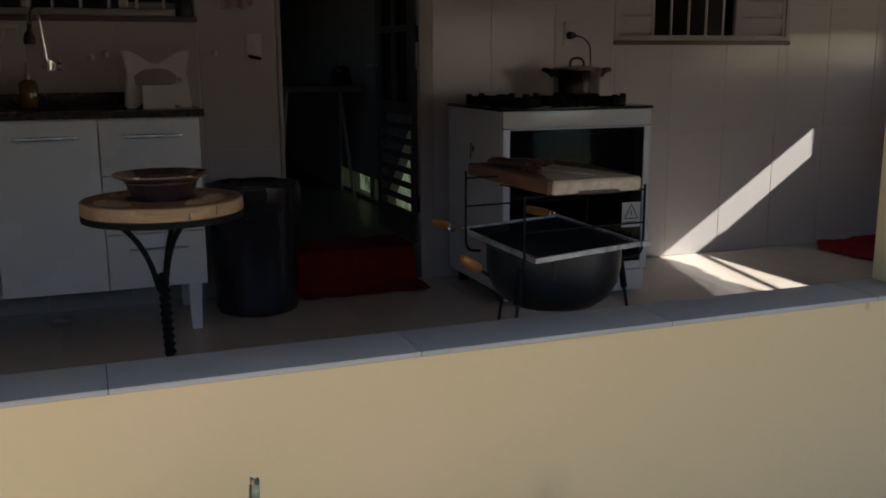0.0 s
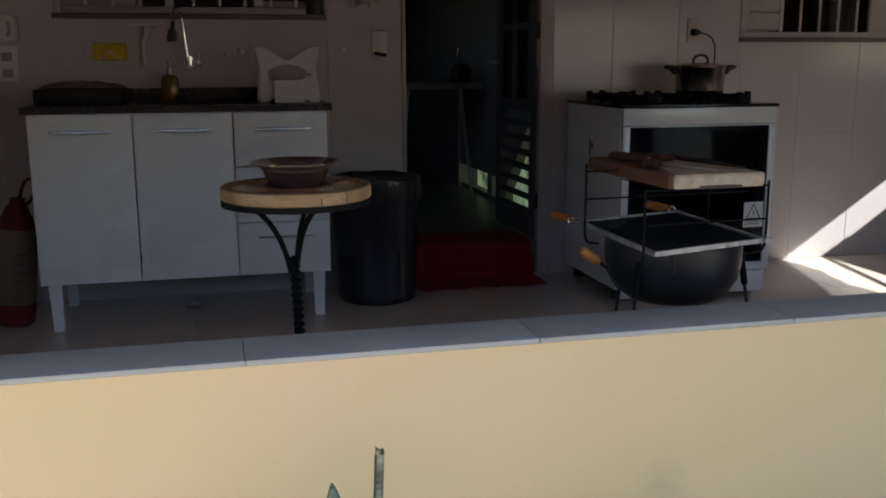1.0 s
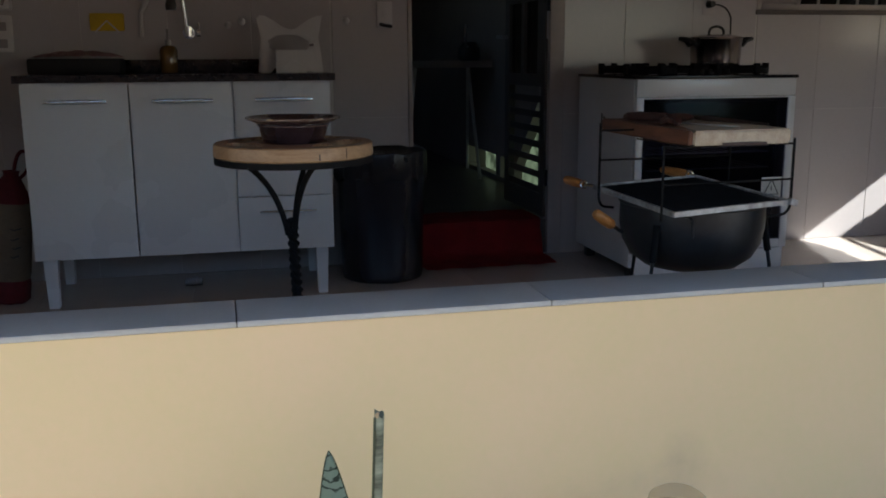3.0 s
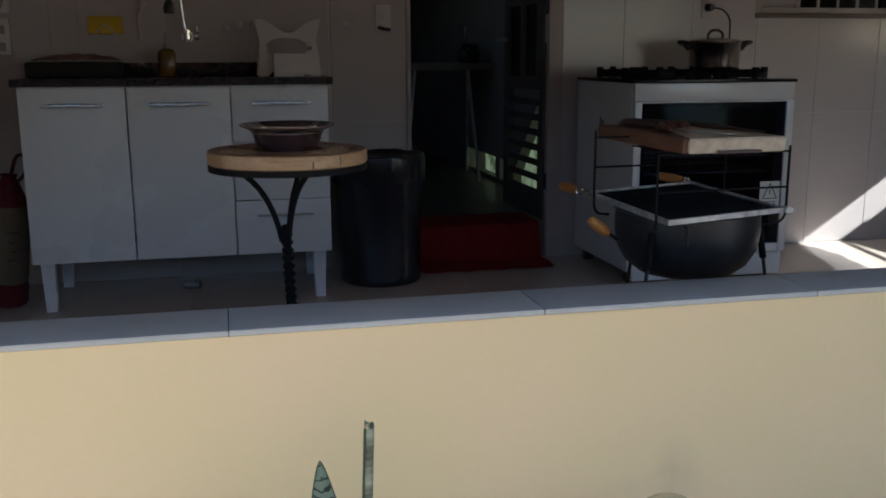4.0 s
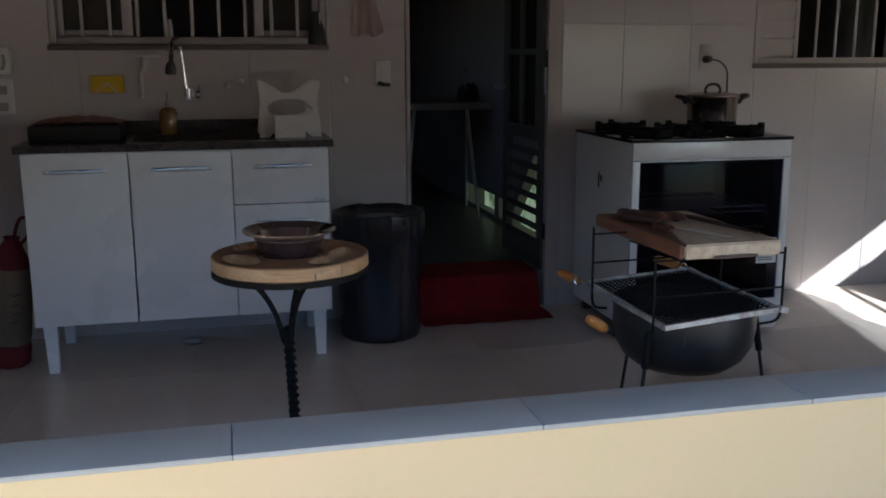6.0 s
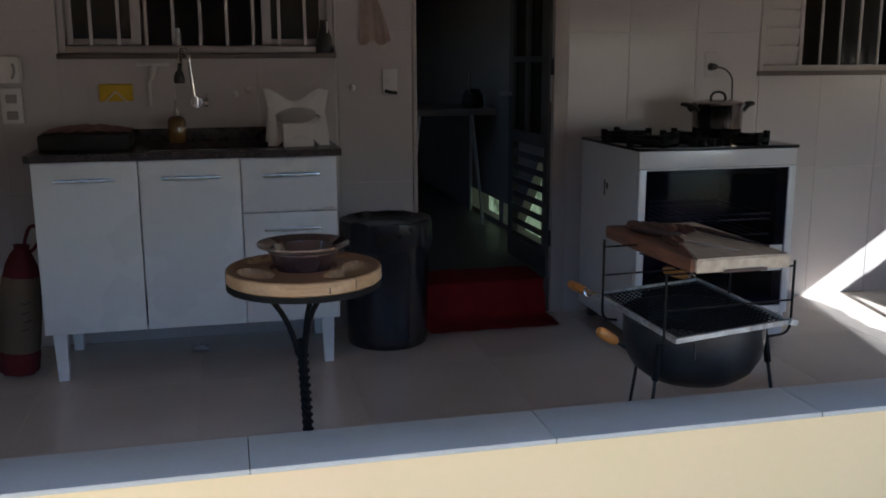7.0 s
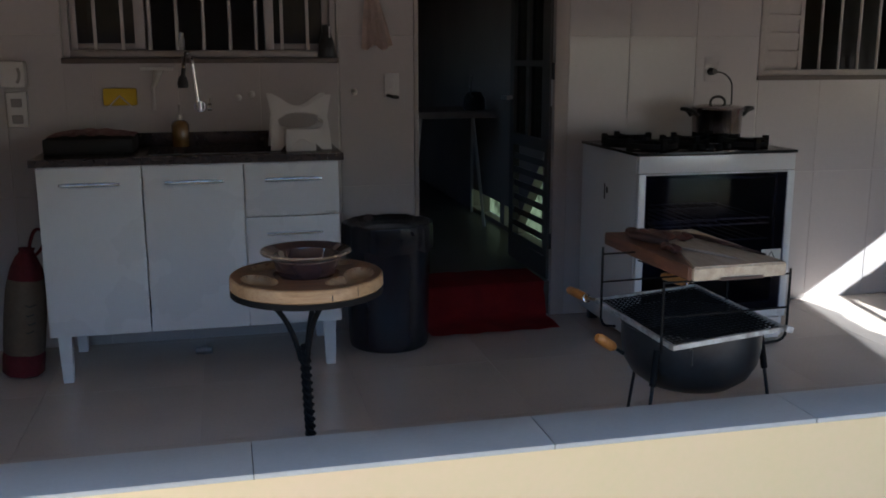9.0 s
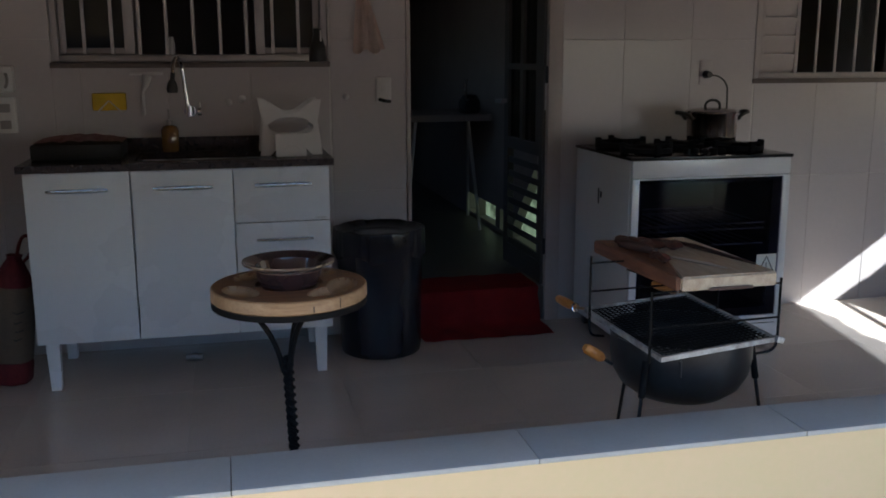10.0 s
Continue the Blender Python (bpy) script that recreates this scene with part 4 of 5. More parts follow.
def bin_black():
    x, y = 1.424, -0.285
    b = thing("rubbish_bin", x, y, 0, "black plastic rubbish bin lined with a black bag", "bin")
    part("bin_body", one_lathe(x, y, [(0, 0.002), (0.166, 0.002), (0.176, 0.008), (0.180, 0.026), (0.1805, 0.030), (0.191, 0.500), (0.198, 0.505), (0.199, 0.548), (0.188, 0.548), (0.172, 0.03), (0, 0.025)], 56), M["bin_plastic"], b)

    def ruffle(j, a):
        k = (0.0020 * math.sin(9 * a) + 0.0024 * math.sin(17 * a + 1) + 0.0022 * math.sin(29 * a)) * (1.0 if j in (0, 1, 2) else 0.6)
        return k, (0.010 * math.sin(5 * a + 1) + 0.006 * math.sin(11 * a)) if j == 0 else (0.002 * math.sin(7 * a) + 0.0015 * math.sin(13 * a + 2) if j in (3, 4, 5) else 0)
    part("bin_bag", one_lathe(x, y, [(0.200, 0.452), (0.205, 0.47), (0.203, 0.51), (0.205, 0.545), (0.202, 0.566), (0.194, 0.570), (0.182, 0.556), (0.165, 0.545), (0.120, 0.540), (0.06, 0.548), (0, 0.545)], 96, wobble=ruffle), M["bag"], b, "crumpled black bag folded over the rim")


sink_cabinet()
worktop()
tap()
stove()
pot()
bin_black()

# ---- round side table, bowl ----
def round_table():
    x, y = 0.911, -2.125
    t = thing("side_table", x, y, 0, "round wooden platter table on a twisted black iron post", "table")
    R, z0, z1 = 0.1815, 0.744, 0.776
    n = 176
    bm = B()
    # platter with a raised rim and carved hollows round the middle
    hollows = [(0.128 * math.cos(a), 0.128 * math.sin(a), a) for a in (radians(205), radians(312), radians(345), radians(60), radians(130))]

    def top(px, py):
        r = math.hypot(px, py)
        z = z1 - 0.010 if r < 0.080 else z1
        for hx, hy, a in hollows:
            u = (px - hx) * -math.sin(a) + (py - hy) * math.cos(a)
            v = (px - hx) * math.cos(a) + (py - hy) * math.sin(a)
            d = (u / 0.062) ** 2 + (v / 0.035) ** 2
            if d < 1:
                z = min(z, z1 - 0.002 - 0.021 * (1 - d ** 4))
        return z
    rings = []
    radii = [R * k / 72 for k in range(1, 73)]
    mid = bm.verts.new((x, y, z1 - 0.010))
    for r in radii:
        rings.append([bm.verts.new((x + r * math.cos(2 * math.pi * k / n), y + r * math.sin(2 * math.pi * k / n), top(r * math.cos(2 * math.pi * k / n), r * math.sin(2 * math.pi * k / n)))) for k in range(n)])
    for r, z in ((R + 0.003, z1 - 0.003), (R + 0.004, z0 + 0.004), (R, z0)):
        rings.append([bm.verts.new((x + r * math.cos(2 * math.pi * k / n), y + r * math.sin(2 * math.pi * k / n), z)) for k in range(n)])
    for k in range(n):
        bm.faces.new((mid, rings[0][k], rings[0][(k + 1) % n]))
    for a, b in zip(rings, rings[1:]):
        for k in range(n):
            bm.faces.new((a[k], b[k], b[(k + 1) % n], a[(k + 1) % n]))
    bm.faces.new(rings[-1])
    top_part = part("tabletop", bm, M["wood_lit"], t, "thick oiled wooden platter with carved hollows")
    top_part.data.materials.append(M["wood_shaded"])
    # light put into the wood: side and hollows paler, flat top darker
    for f in top_part.data.polygons:
        px, py = f.center.x, f.center.y
        hollow = any((((px - hx) * -math.sin(a) + (py - hy) * math.cos(a)) / 0.062) ** 2 + (((px - hx) * math.cos(a) + (py - hy) * math.sin(a)) / 0.035) ** 2 < 1 for hx, hy, a in hollows)
        f.material_index = 1 if math.hypot(px, py) < R - 0.003 and f.normal.z > 0.2 and not hollow else 0
    for a, w in ((radians(-77), 0.0014), (radians(-56), 0.0008)):
        bm = B()
        p = Vector((x + (R + 0.0042) * math.cos(a), y + (R + 0.0042) * math.sin(a), 0))
        q = Vector((x + (R - 0.05) * math.cos(a), y + (R - 0.05) * math.sin(a), 0))
        tube(bm, [(p.x, p.y, z0 + 0.004), (p.x, p.y, z0 + (0.018 if w > 0.001 else 0.029))], w, 5)
        part("crack", bm, M["ink"], top_part)
    part("ring", one_lathe(x, y, [(R - 0.02, z0 - 0.0145), (R + 0.003, z0 - 0.0145), (R + 0.003, z0 - 0.0005), (R - 0.02, z0 - 0.0005), (R - 0.02, z0 - 0.0145)], 64), M["cast_iron"], t, "flat black iron ring")
    jz = 0.575
    x -= 0.011  # the post stands a little off the middle
    lean = 0.020
    for a in (radians(180), radians(297), radians(60)):
        c, d = math.cos(a), math.sin(a)
        pts = arc((x + 0.118 * c, y + 0.118 * d, z0 - 0.010), (x + 0.032 * c, y + 0.032 * d, 0.688), (x + 0.010 * c, y + 0.010 * d, jz - 0.02), 10)
        part("arm", one_tube(pts, 0.0068, 8), M["cast_iron"], t)
    part("ring_brace", one_box(x - 0.150, x + 0.170, y - 0.008, y + 0.008, z0 - 0.008, z0 - 0.001), M["cast_iron"], t)
    part("post", one_tube([(x, y, jz + 0.02), (x + lean, y, 0.05)], 0.0095, 10), M["cast_iron"], t)
    for s in range(2):
        pts = []
        for k in range(281):
            f = k / 280
            a = 2 * math.pi * (s / 2 + f * 14.0)
            pts.append((x + lean * f + 0.0100 * math.cos(a), y + 0.0100 * math.sin(a), jz + 0.015 - f * (jz - 0.04)))
        part("twisted_rod", one_tube(pts, 0.0048, 6), M["cast_iron"], t)
    for a in (radians(210), radians(330), radians(90)):
        pts = arc((x + lean, y, 0.06), (x + lean + 0.08 * math.cos(a), y + 0.08 * math.sin(a), 0.075), (x + lean + 0.16 * math.cos(a), y + 0.16 * math.sin(a), 0.007), 8)
        part("foot", one_tube(pts, 0.007, 8), M["cast_iron"], t)
    x += 0.011
    b = thing("bowl", x, y - 0.005, z1 - 0.010, "shallow amber brown bowl with a flared rim on the platter", "bowl")
    zb = z1 - 0.0095
    part("bowl_body", one_lathe(x, y, [(0, zb), (0.060, zb), (0.066, zb + 0.004), (0.070, zb + 0.012), (0.083, zb + 0.052), (0.107, zb + 0.063), (0.109, zb + 0.066), (0.106, zb + 0.068), (0.079, zb + 0.056), (0.066, zb + 0.014), (0.058, zb + 0.006), (0, zb + 0.005)], 48), M["bowl_brown"], b)
    # bright rings stand in for the highlights on rim and neck
    part("rim_band", one_lathe(x, y, [(0.1045, zb + 0.0645), (0.1090, zb + 0.0625), (0.1102, zb + 0.0650), (0.1085, zb + 0.0682), (0.1045, zb + 0.0675), (0.1045, zb + 0.0645)], 64), M["rim_shine"], b, "thin bright ring for the rim's highlight")
    part("neck_band", one_lathe(x, y, [(0.0805, zb + 0.047), (0.0838, zb + 0.0478), (0.0846, zb + 0.0500), (0.0830, zb + 0.0512), (0.0805, zb + 0.047)], 64), M["rim_shine"], b)


# ---- charcoal grill ----
def grill():
    cx, cy = 1.916, -2.175
    g = thing("charcoal_grill", cx, cy, 0, "small black bowl charcoal grill with wire grate and rack", "grill")
    part("fire_bowl", one_lathe(cx, cy, [(0, 0.428), (0.075, 0.430), (0.120, 0.442), (0.154, 0.468), (0.175, 0.505), (0.182, 0.545), (0.182, 0.600), (0.187, 0.604), (0.186, 0.608), (0.176, 0.606), (0.172, 0.55), (0.14, 0.477), (0.07, 0.441), (0, 0.438)], 56), M["black_paint"], g, "black painted round steel bowl")
    part("charcoal", one_lathe(cx, cy, [(0.165, 0.535), (0.12, 0.552), (0.06, 0.548), (0, 0.556)], 40, wobble=lambda j, a: (0, 0.008 * math.sin(7 * a + j * 2) + 0.006 * math.sin(13 * a + j))), M["cast_iron"], g)
    # grate, turned a little
    c0, ux, uy = Vector((1.746, -2.410, 0.612)), Vector((0.330, 0.058, 0.008)), Vector((-0.024, 0.418, 0.010))

    def at(u, v, dz=0.0):
        p = c0 + u * ux + v * uy
        return (p.x, p.y, p.z + dz)
    rim = B()

    def flat(bm, a, b, w=0.009, h=0.012):
        a, b = Vector(a), Vector(b)
        way = (b - a)
        m = Matrix.Translation((a + b) / 2) @ way.to_track_quat("X", "Z").to_matrix().to_4x4()
        bmesh.ops.create_cube(bm, size=1.0, matrix=m @ Matrix.Diagonal((way.length, w, h, 1)))
    for a, b in ((at(-0.01, 0), at(1.01, 0)), (at(1, 0), at(1, 1)), (at(1, 1), at(0, 1)), (at(0, 1), at(0, 0))):
        flat(rim, a, b)
    grate = part("grate_frame", rim, M["worn_steel"], g, "greasy folded steel grate frame")
    for k in range(1, 22):
        part("grate_wire", one_tube([at(k / 22, 0.01, -0.001), at(k / 22, 0.99, -0.001)], 0.0018, 6), M["cast_iron"], grate)
    for k in range(1, 26):
        part("grate_wire", one_tube([at(0.01, k / 26, 0.001), at(0.99, k / 26, 0.001)], 0.0018, 6), M["cast_iron"], grate)
    for u, off, way in ((0.0, -0.026, Vector((-0.016, 0.100, 0.002))), (1.0, -0.012, Vector((-0.043, 0.094, 0.006)))):
        p = Vector(at(u, 1.0, 0.002))
        q = p + Vector((off, 0.008, 0.004))
        bm = B()
        tube(bm, [p, q], 0.0045, 6)
        for k in range(12):
            a0, a1 = 2 * math.pi * k / 12, 2 * math.pi * (k + 1) / 12
            tube(bm, [q + 0.010 * Vector((math.cos(a0), math.sin(a0) * 0.4, math.sin(a0))), q + 0.010 * Vector((math.cos(a1), math.sin(a1) * 0.4, math.sin(a1)))], 0.0028, 5)
        part("handle_ring", bm, M["chrome"], grate)
        way.normalize()
        q = q + 0.008 * way
        part("wooden_handle", one_tube([q, q + 0.012 * way, q + 0.045 * way, q + 0.085 * way, q + 0.095 * way], [0.008, 0.012, 0.0135, 0.012, 0.007], 10), M["wood_handle"], grate, "varnished wooden grip")
    # small blackened tab that the front rail ends in
    part("rail_tab", one_box(2.075, 2.096, -2.366, -2.346, 0.612, 0.628, bevel=0.003, turn=Matrix.Rotation(0.3, 4, "Y")), M["worn_steel"], grate)
    # grip of the bowl
    q = Vector((cx - 0.204, cy - 0.03, 0.536))
    way = Vector((-0.82, -0.10, 0.56)).normalized()
    bm = B()
    tube(bm, [q, q + 0.04 * way], 0.005, 6)
    hb = part("grip_bracket", bm, M["black_paint"], g)
    part("wooden_handle", one_tube([q + 0.032 * way, q + 0.04 * way, q + 0.07 * way, q + 0.09 * way, q + 0.096 * way], [0.009, 0.0135, 0.0145, 0.0135, 0.009], 12), M["wood_handle"], hb, "varnished wooden grip")
    # legs: thick sleeve on the bowl, thin rod down to the floor
    for dx, dy in ((-0.148, -0.108), (0.180, -0.045), (-0.055, 0.170)):
        p0 = Vector((cx + dx, cy + dy, 0.565))
        out = Vector((dx, dy, 0)).normalized()
        p1 = p0 + out * 0.016 + Vector((0, 0, -0.092))
        p2 = p1 + (p1 - p0) * (0.47 / 0.092)
        p2.z = 0.006
        sl = part("leg_sleeve", one_tube([p0, p1], 0.0088, 10), M["cast_iron"], g)
        part("leg_rod", one_tube([p1 + (p0 - p1) * 0.1, p2], 0.0048, 8), M["black_paint"], sl)
    # ash damper hook on the bowl
    bm = B()
    tube(bm, arc((1.792, -2.352, 0.598), (1.805, -2.372, 0.60), (1.820, -2.362, 0.585), 5) + [(1.820, -2.364, 0.545)], 0.0035, 6)
    part("hook", bm, M["black_paint"], g)
    # wire rack that carries the board
    A, Bk, C, D = (1.733, -2.372), (1.680, -2.125), (2.083, -2.352), (2.060, -2.10)
    for p, top, run in ((A, 0.765, 0.0), (Bk, 0.803, 0.042), (C, 0.775, -0.062), (D, 0.788, -0.05)):
        pts = [(p[0], p[1], top), (p[0], p[1], 0.640)]
        if run:
            pts += arc((p[0], p[1], 0.620), (p[0], p[1], 0.594), (p[0] + 0.4 * run, p[1], 0.589), 5) + [(p[0] + run, p[1], 0.586)]
        else:
            pts += [(p[0], p[1], 0.590)]
        part("rack_post", one_tube(pts, 0.0034, 7), M["cast_iron"], g)
    for p, q, z in (((1.800, -2.119), D, 0.762), (Bk, (1.772, -2.121), 0.784), (A, C, 0.762), (Bk, D, 0.709), (A, C, 0.676)):
        part("rack_wire", one_tube([(p[0], p[1], z), (q[0], q[1], z)], 0.0028, 6), M["cast_iron"], g)
    for k in range(1, 6):
        f = 0.16 + k * 0.11
        part("rack_wire", one_tube([(A[0] + f * (C[0] - A[0]), A[1] + f * (C[1] - A[1]), 0.7605), (Bk[0] + f * (D[0] - Bk[0]), Bk[1] + f * (D[1] - Bk[1]), 0.7605)], 0.0022, 6), M["cast_iron"], g)
    # cutting board: pale plank with a dark glued strip
    b = thing("cutting_board", 1.91, -2.15, 0.766, "thick pale wooden cutting board with a dark brown edge strip", "board")
    zb, zt = 0.7655, 0.800
    bm = B()
    slab(bm, [(1.797, -2.390), (2.052, -2.384), (2.045, -2.15), (2.040, -1.925), (1.912, -1.930), (1.872, -2.15)], zb, zt, "z")
    bmesh.ops.bevel(bm, geom=[e for e in bm.edges], offset=0.004, segments=2, affect="EDGES")
    pl = part("plank", bm, M["wood_pale"], b)
    bm = B()
    slab(bm, [(1.789, -2.384), (1.7965, -2.388), (1.8715, -2.15), (1.9115, -1.930), (1.772, -1.915), (1.780, -2.15)], zb, zt, "z")
    bmesh.ops.bevel(bm, geom=[e for e in bm.edges], offset=0.003, segments=2, affect="EDGES")
    part("edge_strip", bm, M["wood_dark"], b, "reddish dark brown strip")
    # dark sliver drawn for the shade in the cut-out under the edge
    bm = B()
    slab(bm, [(1.868, -2.393), (1.985, -2.390), (1.97, -2.386), (1.88, -2.388)], zb - 0.001, zb + 0.006, "z")
    part("notch_shade", bm, M["wood_black"], pl)
    # things lying on the board
    k = thing("knife", 1.86, -2.12, zt, "kitchen knife with a dark wooden handle on the board", "knife")
    bm = B()
    tube(bm, [(1.800, -2.03, zt + 0.012), (1.812, -2.06, zt + 0.014), (1.835, -2.12, zt + 0.014), (1.846, -2.15, zt + 0.012)], [0.009, 0.013, 0.012, 0.009], 10)
    part("knife_handle", bm, M["wood_black"], k)
    bm = B()
    slab(bm, [(1.843, -2.148), (1.856, -2.143), (1.93, -2.27), (1.945, -2.335), (1.915, -2.29)], zt + 0.002, zt + 0.0045, "z")
    part("blade", bm, M["steel"], k)
    for x, y, s, sq in ((1.845, -1.985, 0.034, 1.7), (1.890, -2.03, 0.042, 1.5), (1.935, -2.06, 0.032, 1.3), (1.835, -2.20, 0.020, 2.2)):
        bm = B()
        lathe(bm, x, y, [(0, zt + 0.001), (s * 0.9, zt + 0.003), (s, zt + 0.008), (s * 0.75, zt + 0.015), (s * 0.3, zt + 0.018), (0, zt + 0.019)], 20, sq, wobble=lambda j, a: (0.004 * math.sin(3 * a + j) + 0.003 * math.sin(5 * a), 0.002 * math.sin(4 * a)))
        solid("meat_scrap", bm, M["meat"], "dark roasted meat scrap on the cutting board", "meat", group="scraps on the board", at=(x, y, zt))
    bm = B()
    tube(bm, [(1.96, -2.02, zt + 0.008), (1.985, -2.10, zt + 0.008), (2.02, -2.26, zt + 0.006), (2.03, -2.32, zt + 0.006)], [0.004, 0.007, 0.004, 0.003], 8)
    solid("skewer", bm, M["wood_black"], "dark wooden skewer lying on the board", "skewer", at=(1.99, -2.15, zt))


round_table()
grill()

# ---- on and round the worktop ----
def drying_rack():
    d = thing("dish_rack", 1.08, -0.28, 0.906, "white plastic dish rack with scooped top and oval hole", "dish rack")
    for y in (-0.40, -0.18):
        out = []
        x0, x1, z0 = 0.912, 1.176, 0.907
        out += [(x0 + 0.005, z0), (x0 + 0.045, z0), (x0 + 0.075, z0 + 0.030), (x1 - 0.075, z0 + 0.030), (x1 - 0.045, z0), (x1 - 0.005, z0), (x1 - 0.012, z0 + 0.08), (x1 - 0.022, z0 + 0.14), (x1 - 0.004, z0 + 0.228), (x1 - 0.025, z0 + 0.228)]
        out += [(x1 - 0.06 - 0.14 * k / 8, z0 + 0.208 - 0.035 * math.sin(math.pi * k / 8)) for k in range(9)]
        out += [(x0 + 0.025, z0 + 0.228), (x0 + 0.004, z0 + 0.228), (x0 + 0.022, z0 + 0.14), (x0 + 0.012, z0 + 0.08)]
        # plate with an oval hole: bridge the two outlines
        cx, cz = (x0 + x1) / 2, z0 + 0.116
        hole = []
        for px, pz in out:
            a = math.atan2((pz - cz) * 1.5, px - cx)
            hole.append((cx + 0.098 * math.cos(a), cz + 0.042 * math.sin(a)))
        bm = B()
        rings = [[bm.verts.new((p[0], yy, p[1])) for p in o] for o, yy in ((out, y), (hole, y), (hole, y + 0.006), (out, y + 0.006))]
        for a, b in zip(rings, rings[1:] + rings[:1]):
            for k in range(len(out)):
                i = (k + 1) % len(out)
                bm.faces.new((a[k], a[i], b[i], b[k]))
        part("end_panel", bm, M["white_plastic"], d)
    for z in (0.938, 1.02):
        for x in (0.99, 1.18):
            part("rail", one_tube([(x - 0.04, -0.397, z), (x - 0.04, -0.177, z)], 0.006, 8), M["white_plastic"], d)
    for k in range(6):
        x = 1.01 + k * 0.03
        part("rod", one_tube([(x - 0.04, -0.395, 0.942), (x - 0.04, -0.18, 0.942)], 0.003, 6), M["white_plastic"], d)
    c = thing("tub", 1.035, -0.43, 0.907, "white square plastic tub before the dish rack", "tub")
    bm = B()
    for a in ((0.978, 0.981, -0.460, -0.408), (1.097, 1.100, -0.460, -0.408), (0.981, 1.097, -0.460, -0.457), (0.981, 1.097, -0.411, -0.408)):
        box(bm, a[0], a[1], a[2], a[3], 0.9075, 0.998)
    box(bm, 0.981, 1.097, -0.457, -0.411, 0.9075, 0.911)
    part("tub_body", bm, M["white_plastic"], c)
    part("moulded_rib", one_tube(arc((1.005, -0.4615, 0.93), (1.04, -0.4625, 0.975), (1.08, -0.4615, 0.935), 8), 0.003, 6), M["white_plastic"], c)


def counter_things():
    bm = B()
    box(bm, 0.020, 0.368, -0.36, -0.10, 0.9065, 0.968, bevel=0.012)
    solid("baking_tray", bm, M["tray_black"], "black oven tray turned over on the worktop", "tray", at=(0.23, -0.23, 0.907))
    bm = B()
    nx, ny = 26, 8
    grid = [[bm.verts.new((0.030 + 0.340 * i / nx, -0.34 + 0.22 * j / ny, 0.973 + 0.026 * math.sin(math.pi * min(1, max(0, (i / nx - 0.02) * 1.04))) ** 0.5 * math.sin(math.pi * (j + 0.7) / (ny + 1.4)) + 0.0018 * math.sin(1.3 * i + j) + 0.002 * math.sin(5 * j - i))) for i in range(nx + 1)] for j in range(ny + 1)]
    for a, b in zip(grid, grid[1:]):
        for i in range(nx):
            bm.faces.new((a[i], a[i + 1], b[i + 1], b[i]))
    bmesh.ops.solidify(bm, geom=bm.faces[:], thickness=0.004)
    solid("dish_cloth", bm, M["pink_cloth"], "crumpled pink patterned dish cloth on the black tray", "cloth", at=(0.23, -0.23, 0.97))
    s = thing("soap_bottle", 0.545, -0.10, 0.906, "amber washing-up liquid bottle with grey pump", "bottle")
    part("bottle", one_lathe(0.545, -0.10, [(0, 0.907), (0.036, 0.907), (0.038, 0.912), (0.038, 1.00), (0.030, 1.015), (0.013, 1.022), (0, 1.022)], 24), M["soap"], s)
    part("pump", one_tube([(0.545, -0.10, 1.022), (0.545, -0.10, 1.045), (0.545, -0.10, 1.046), (0.545, -0.10, 1.085), (0.545, -0.10, 1.088)], [0.012, 0.012, 0.005, 0.005, 0.009], 12), M["aluminium"], s)
    bm = B()
    box(bm, 0.226, 0.366, -0.030, -0.001, 1.083, 1.157, bevel=0.008)
    sp = solid("sponge_holder", bm, M["yellow_sponge"], "flat yellow sponge pocket stuck to the wall", "sponge", at=(0.296, -0.016, 1.12))
    bm = B()
    for sgn in (-1, 1):
        tube(bm, [(0.296, -0.034, 1.125), (0.296 + sgn * 0.048, -0.034, 1.078)], 0.003, 6)
    solid("wire_hook", bm, M["white_plastic"], "white bent wire hook over the sponge", "hook", at=(0.296, -0.034, 1.10))
    q = thing("squeegee", 0.44, -0.02, 1.05, "small pale squeegee hanging on the wall tiles", "squeegee")
    part("blade", one_box(0.385, 0.525, -0.024, -0.003, 1.232, 1.246, bevel=0.004), M["white_plastic"], q)
    part("grip", one_tube([(0.46, -0.016, 1.232), (0.452, -0.016, 1.19), (0.436, -0.016, 1.16), (0.436, -0.016, 1.06)], [0.022, 0.013, 0.009, 0.008], 10), M["white_plastic"], q)
    for k, (x, z) in enumerate(((0.80, 1.11), (0.86, 1.125), (1.325, 1.13))):
        bm = B()
        lathe(bm, 0, 0, [(0, 0.0), (0.016, 0.0), (0.013, 0.006), (0.006, 0.010), (0.006, 0.022), (0, 0.024)], 16)
        bmesh.ops.rotate(bm, verts=bm.verts, cent=(0, 0, 0), matrix=Matrix.Rotation(radians(90), 3, "X"))
        bmesh.ops.translate(bm, verts=bm.verts, vec=(x, -0.001, z))
        solid("wall_hook", bm, M["white_plastic"], "small white suction hook on the tiles", "hook", group="hooks on the tiles", at=(x, 0, z))


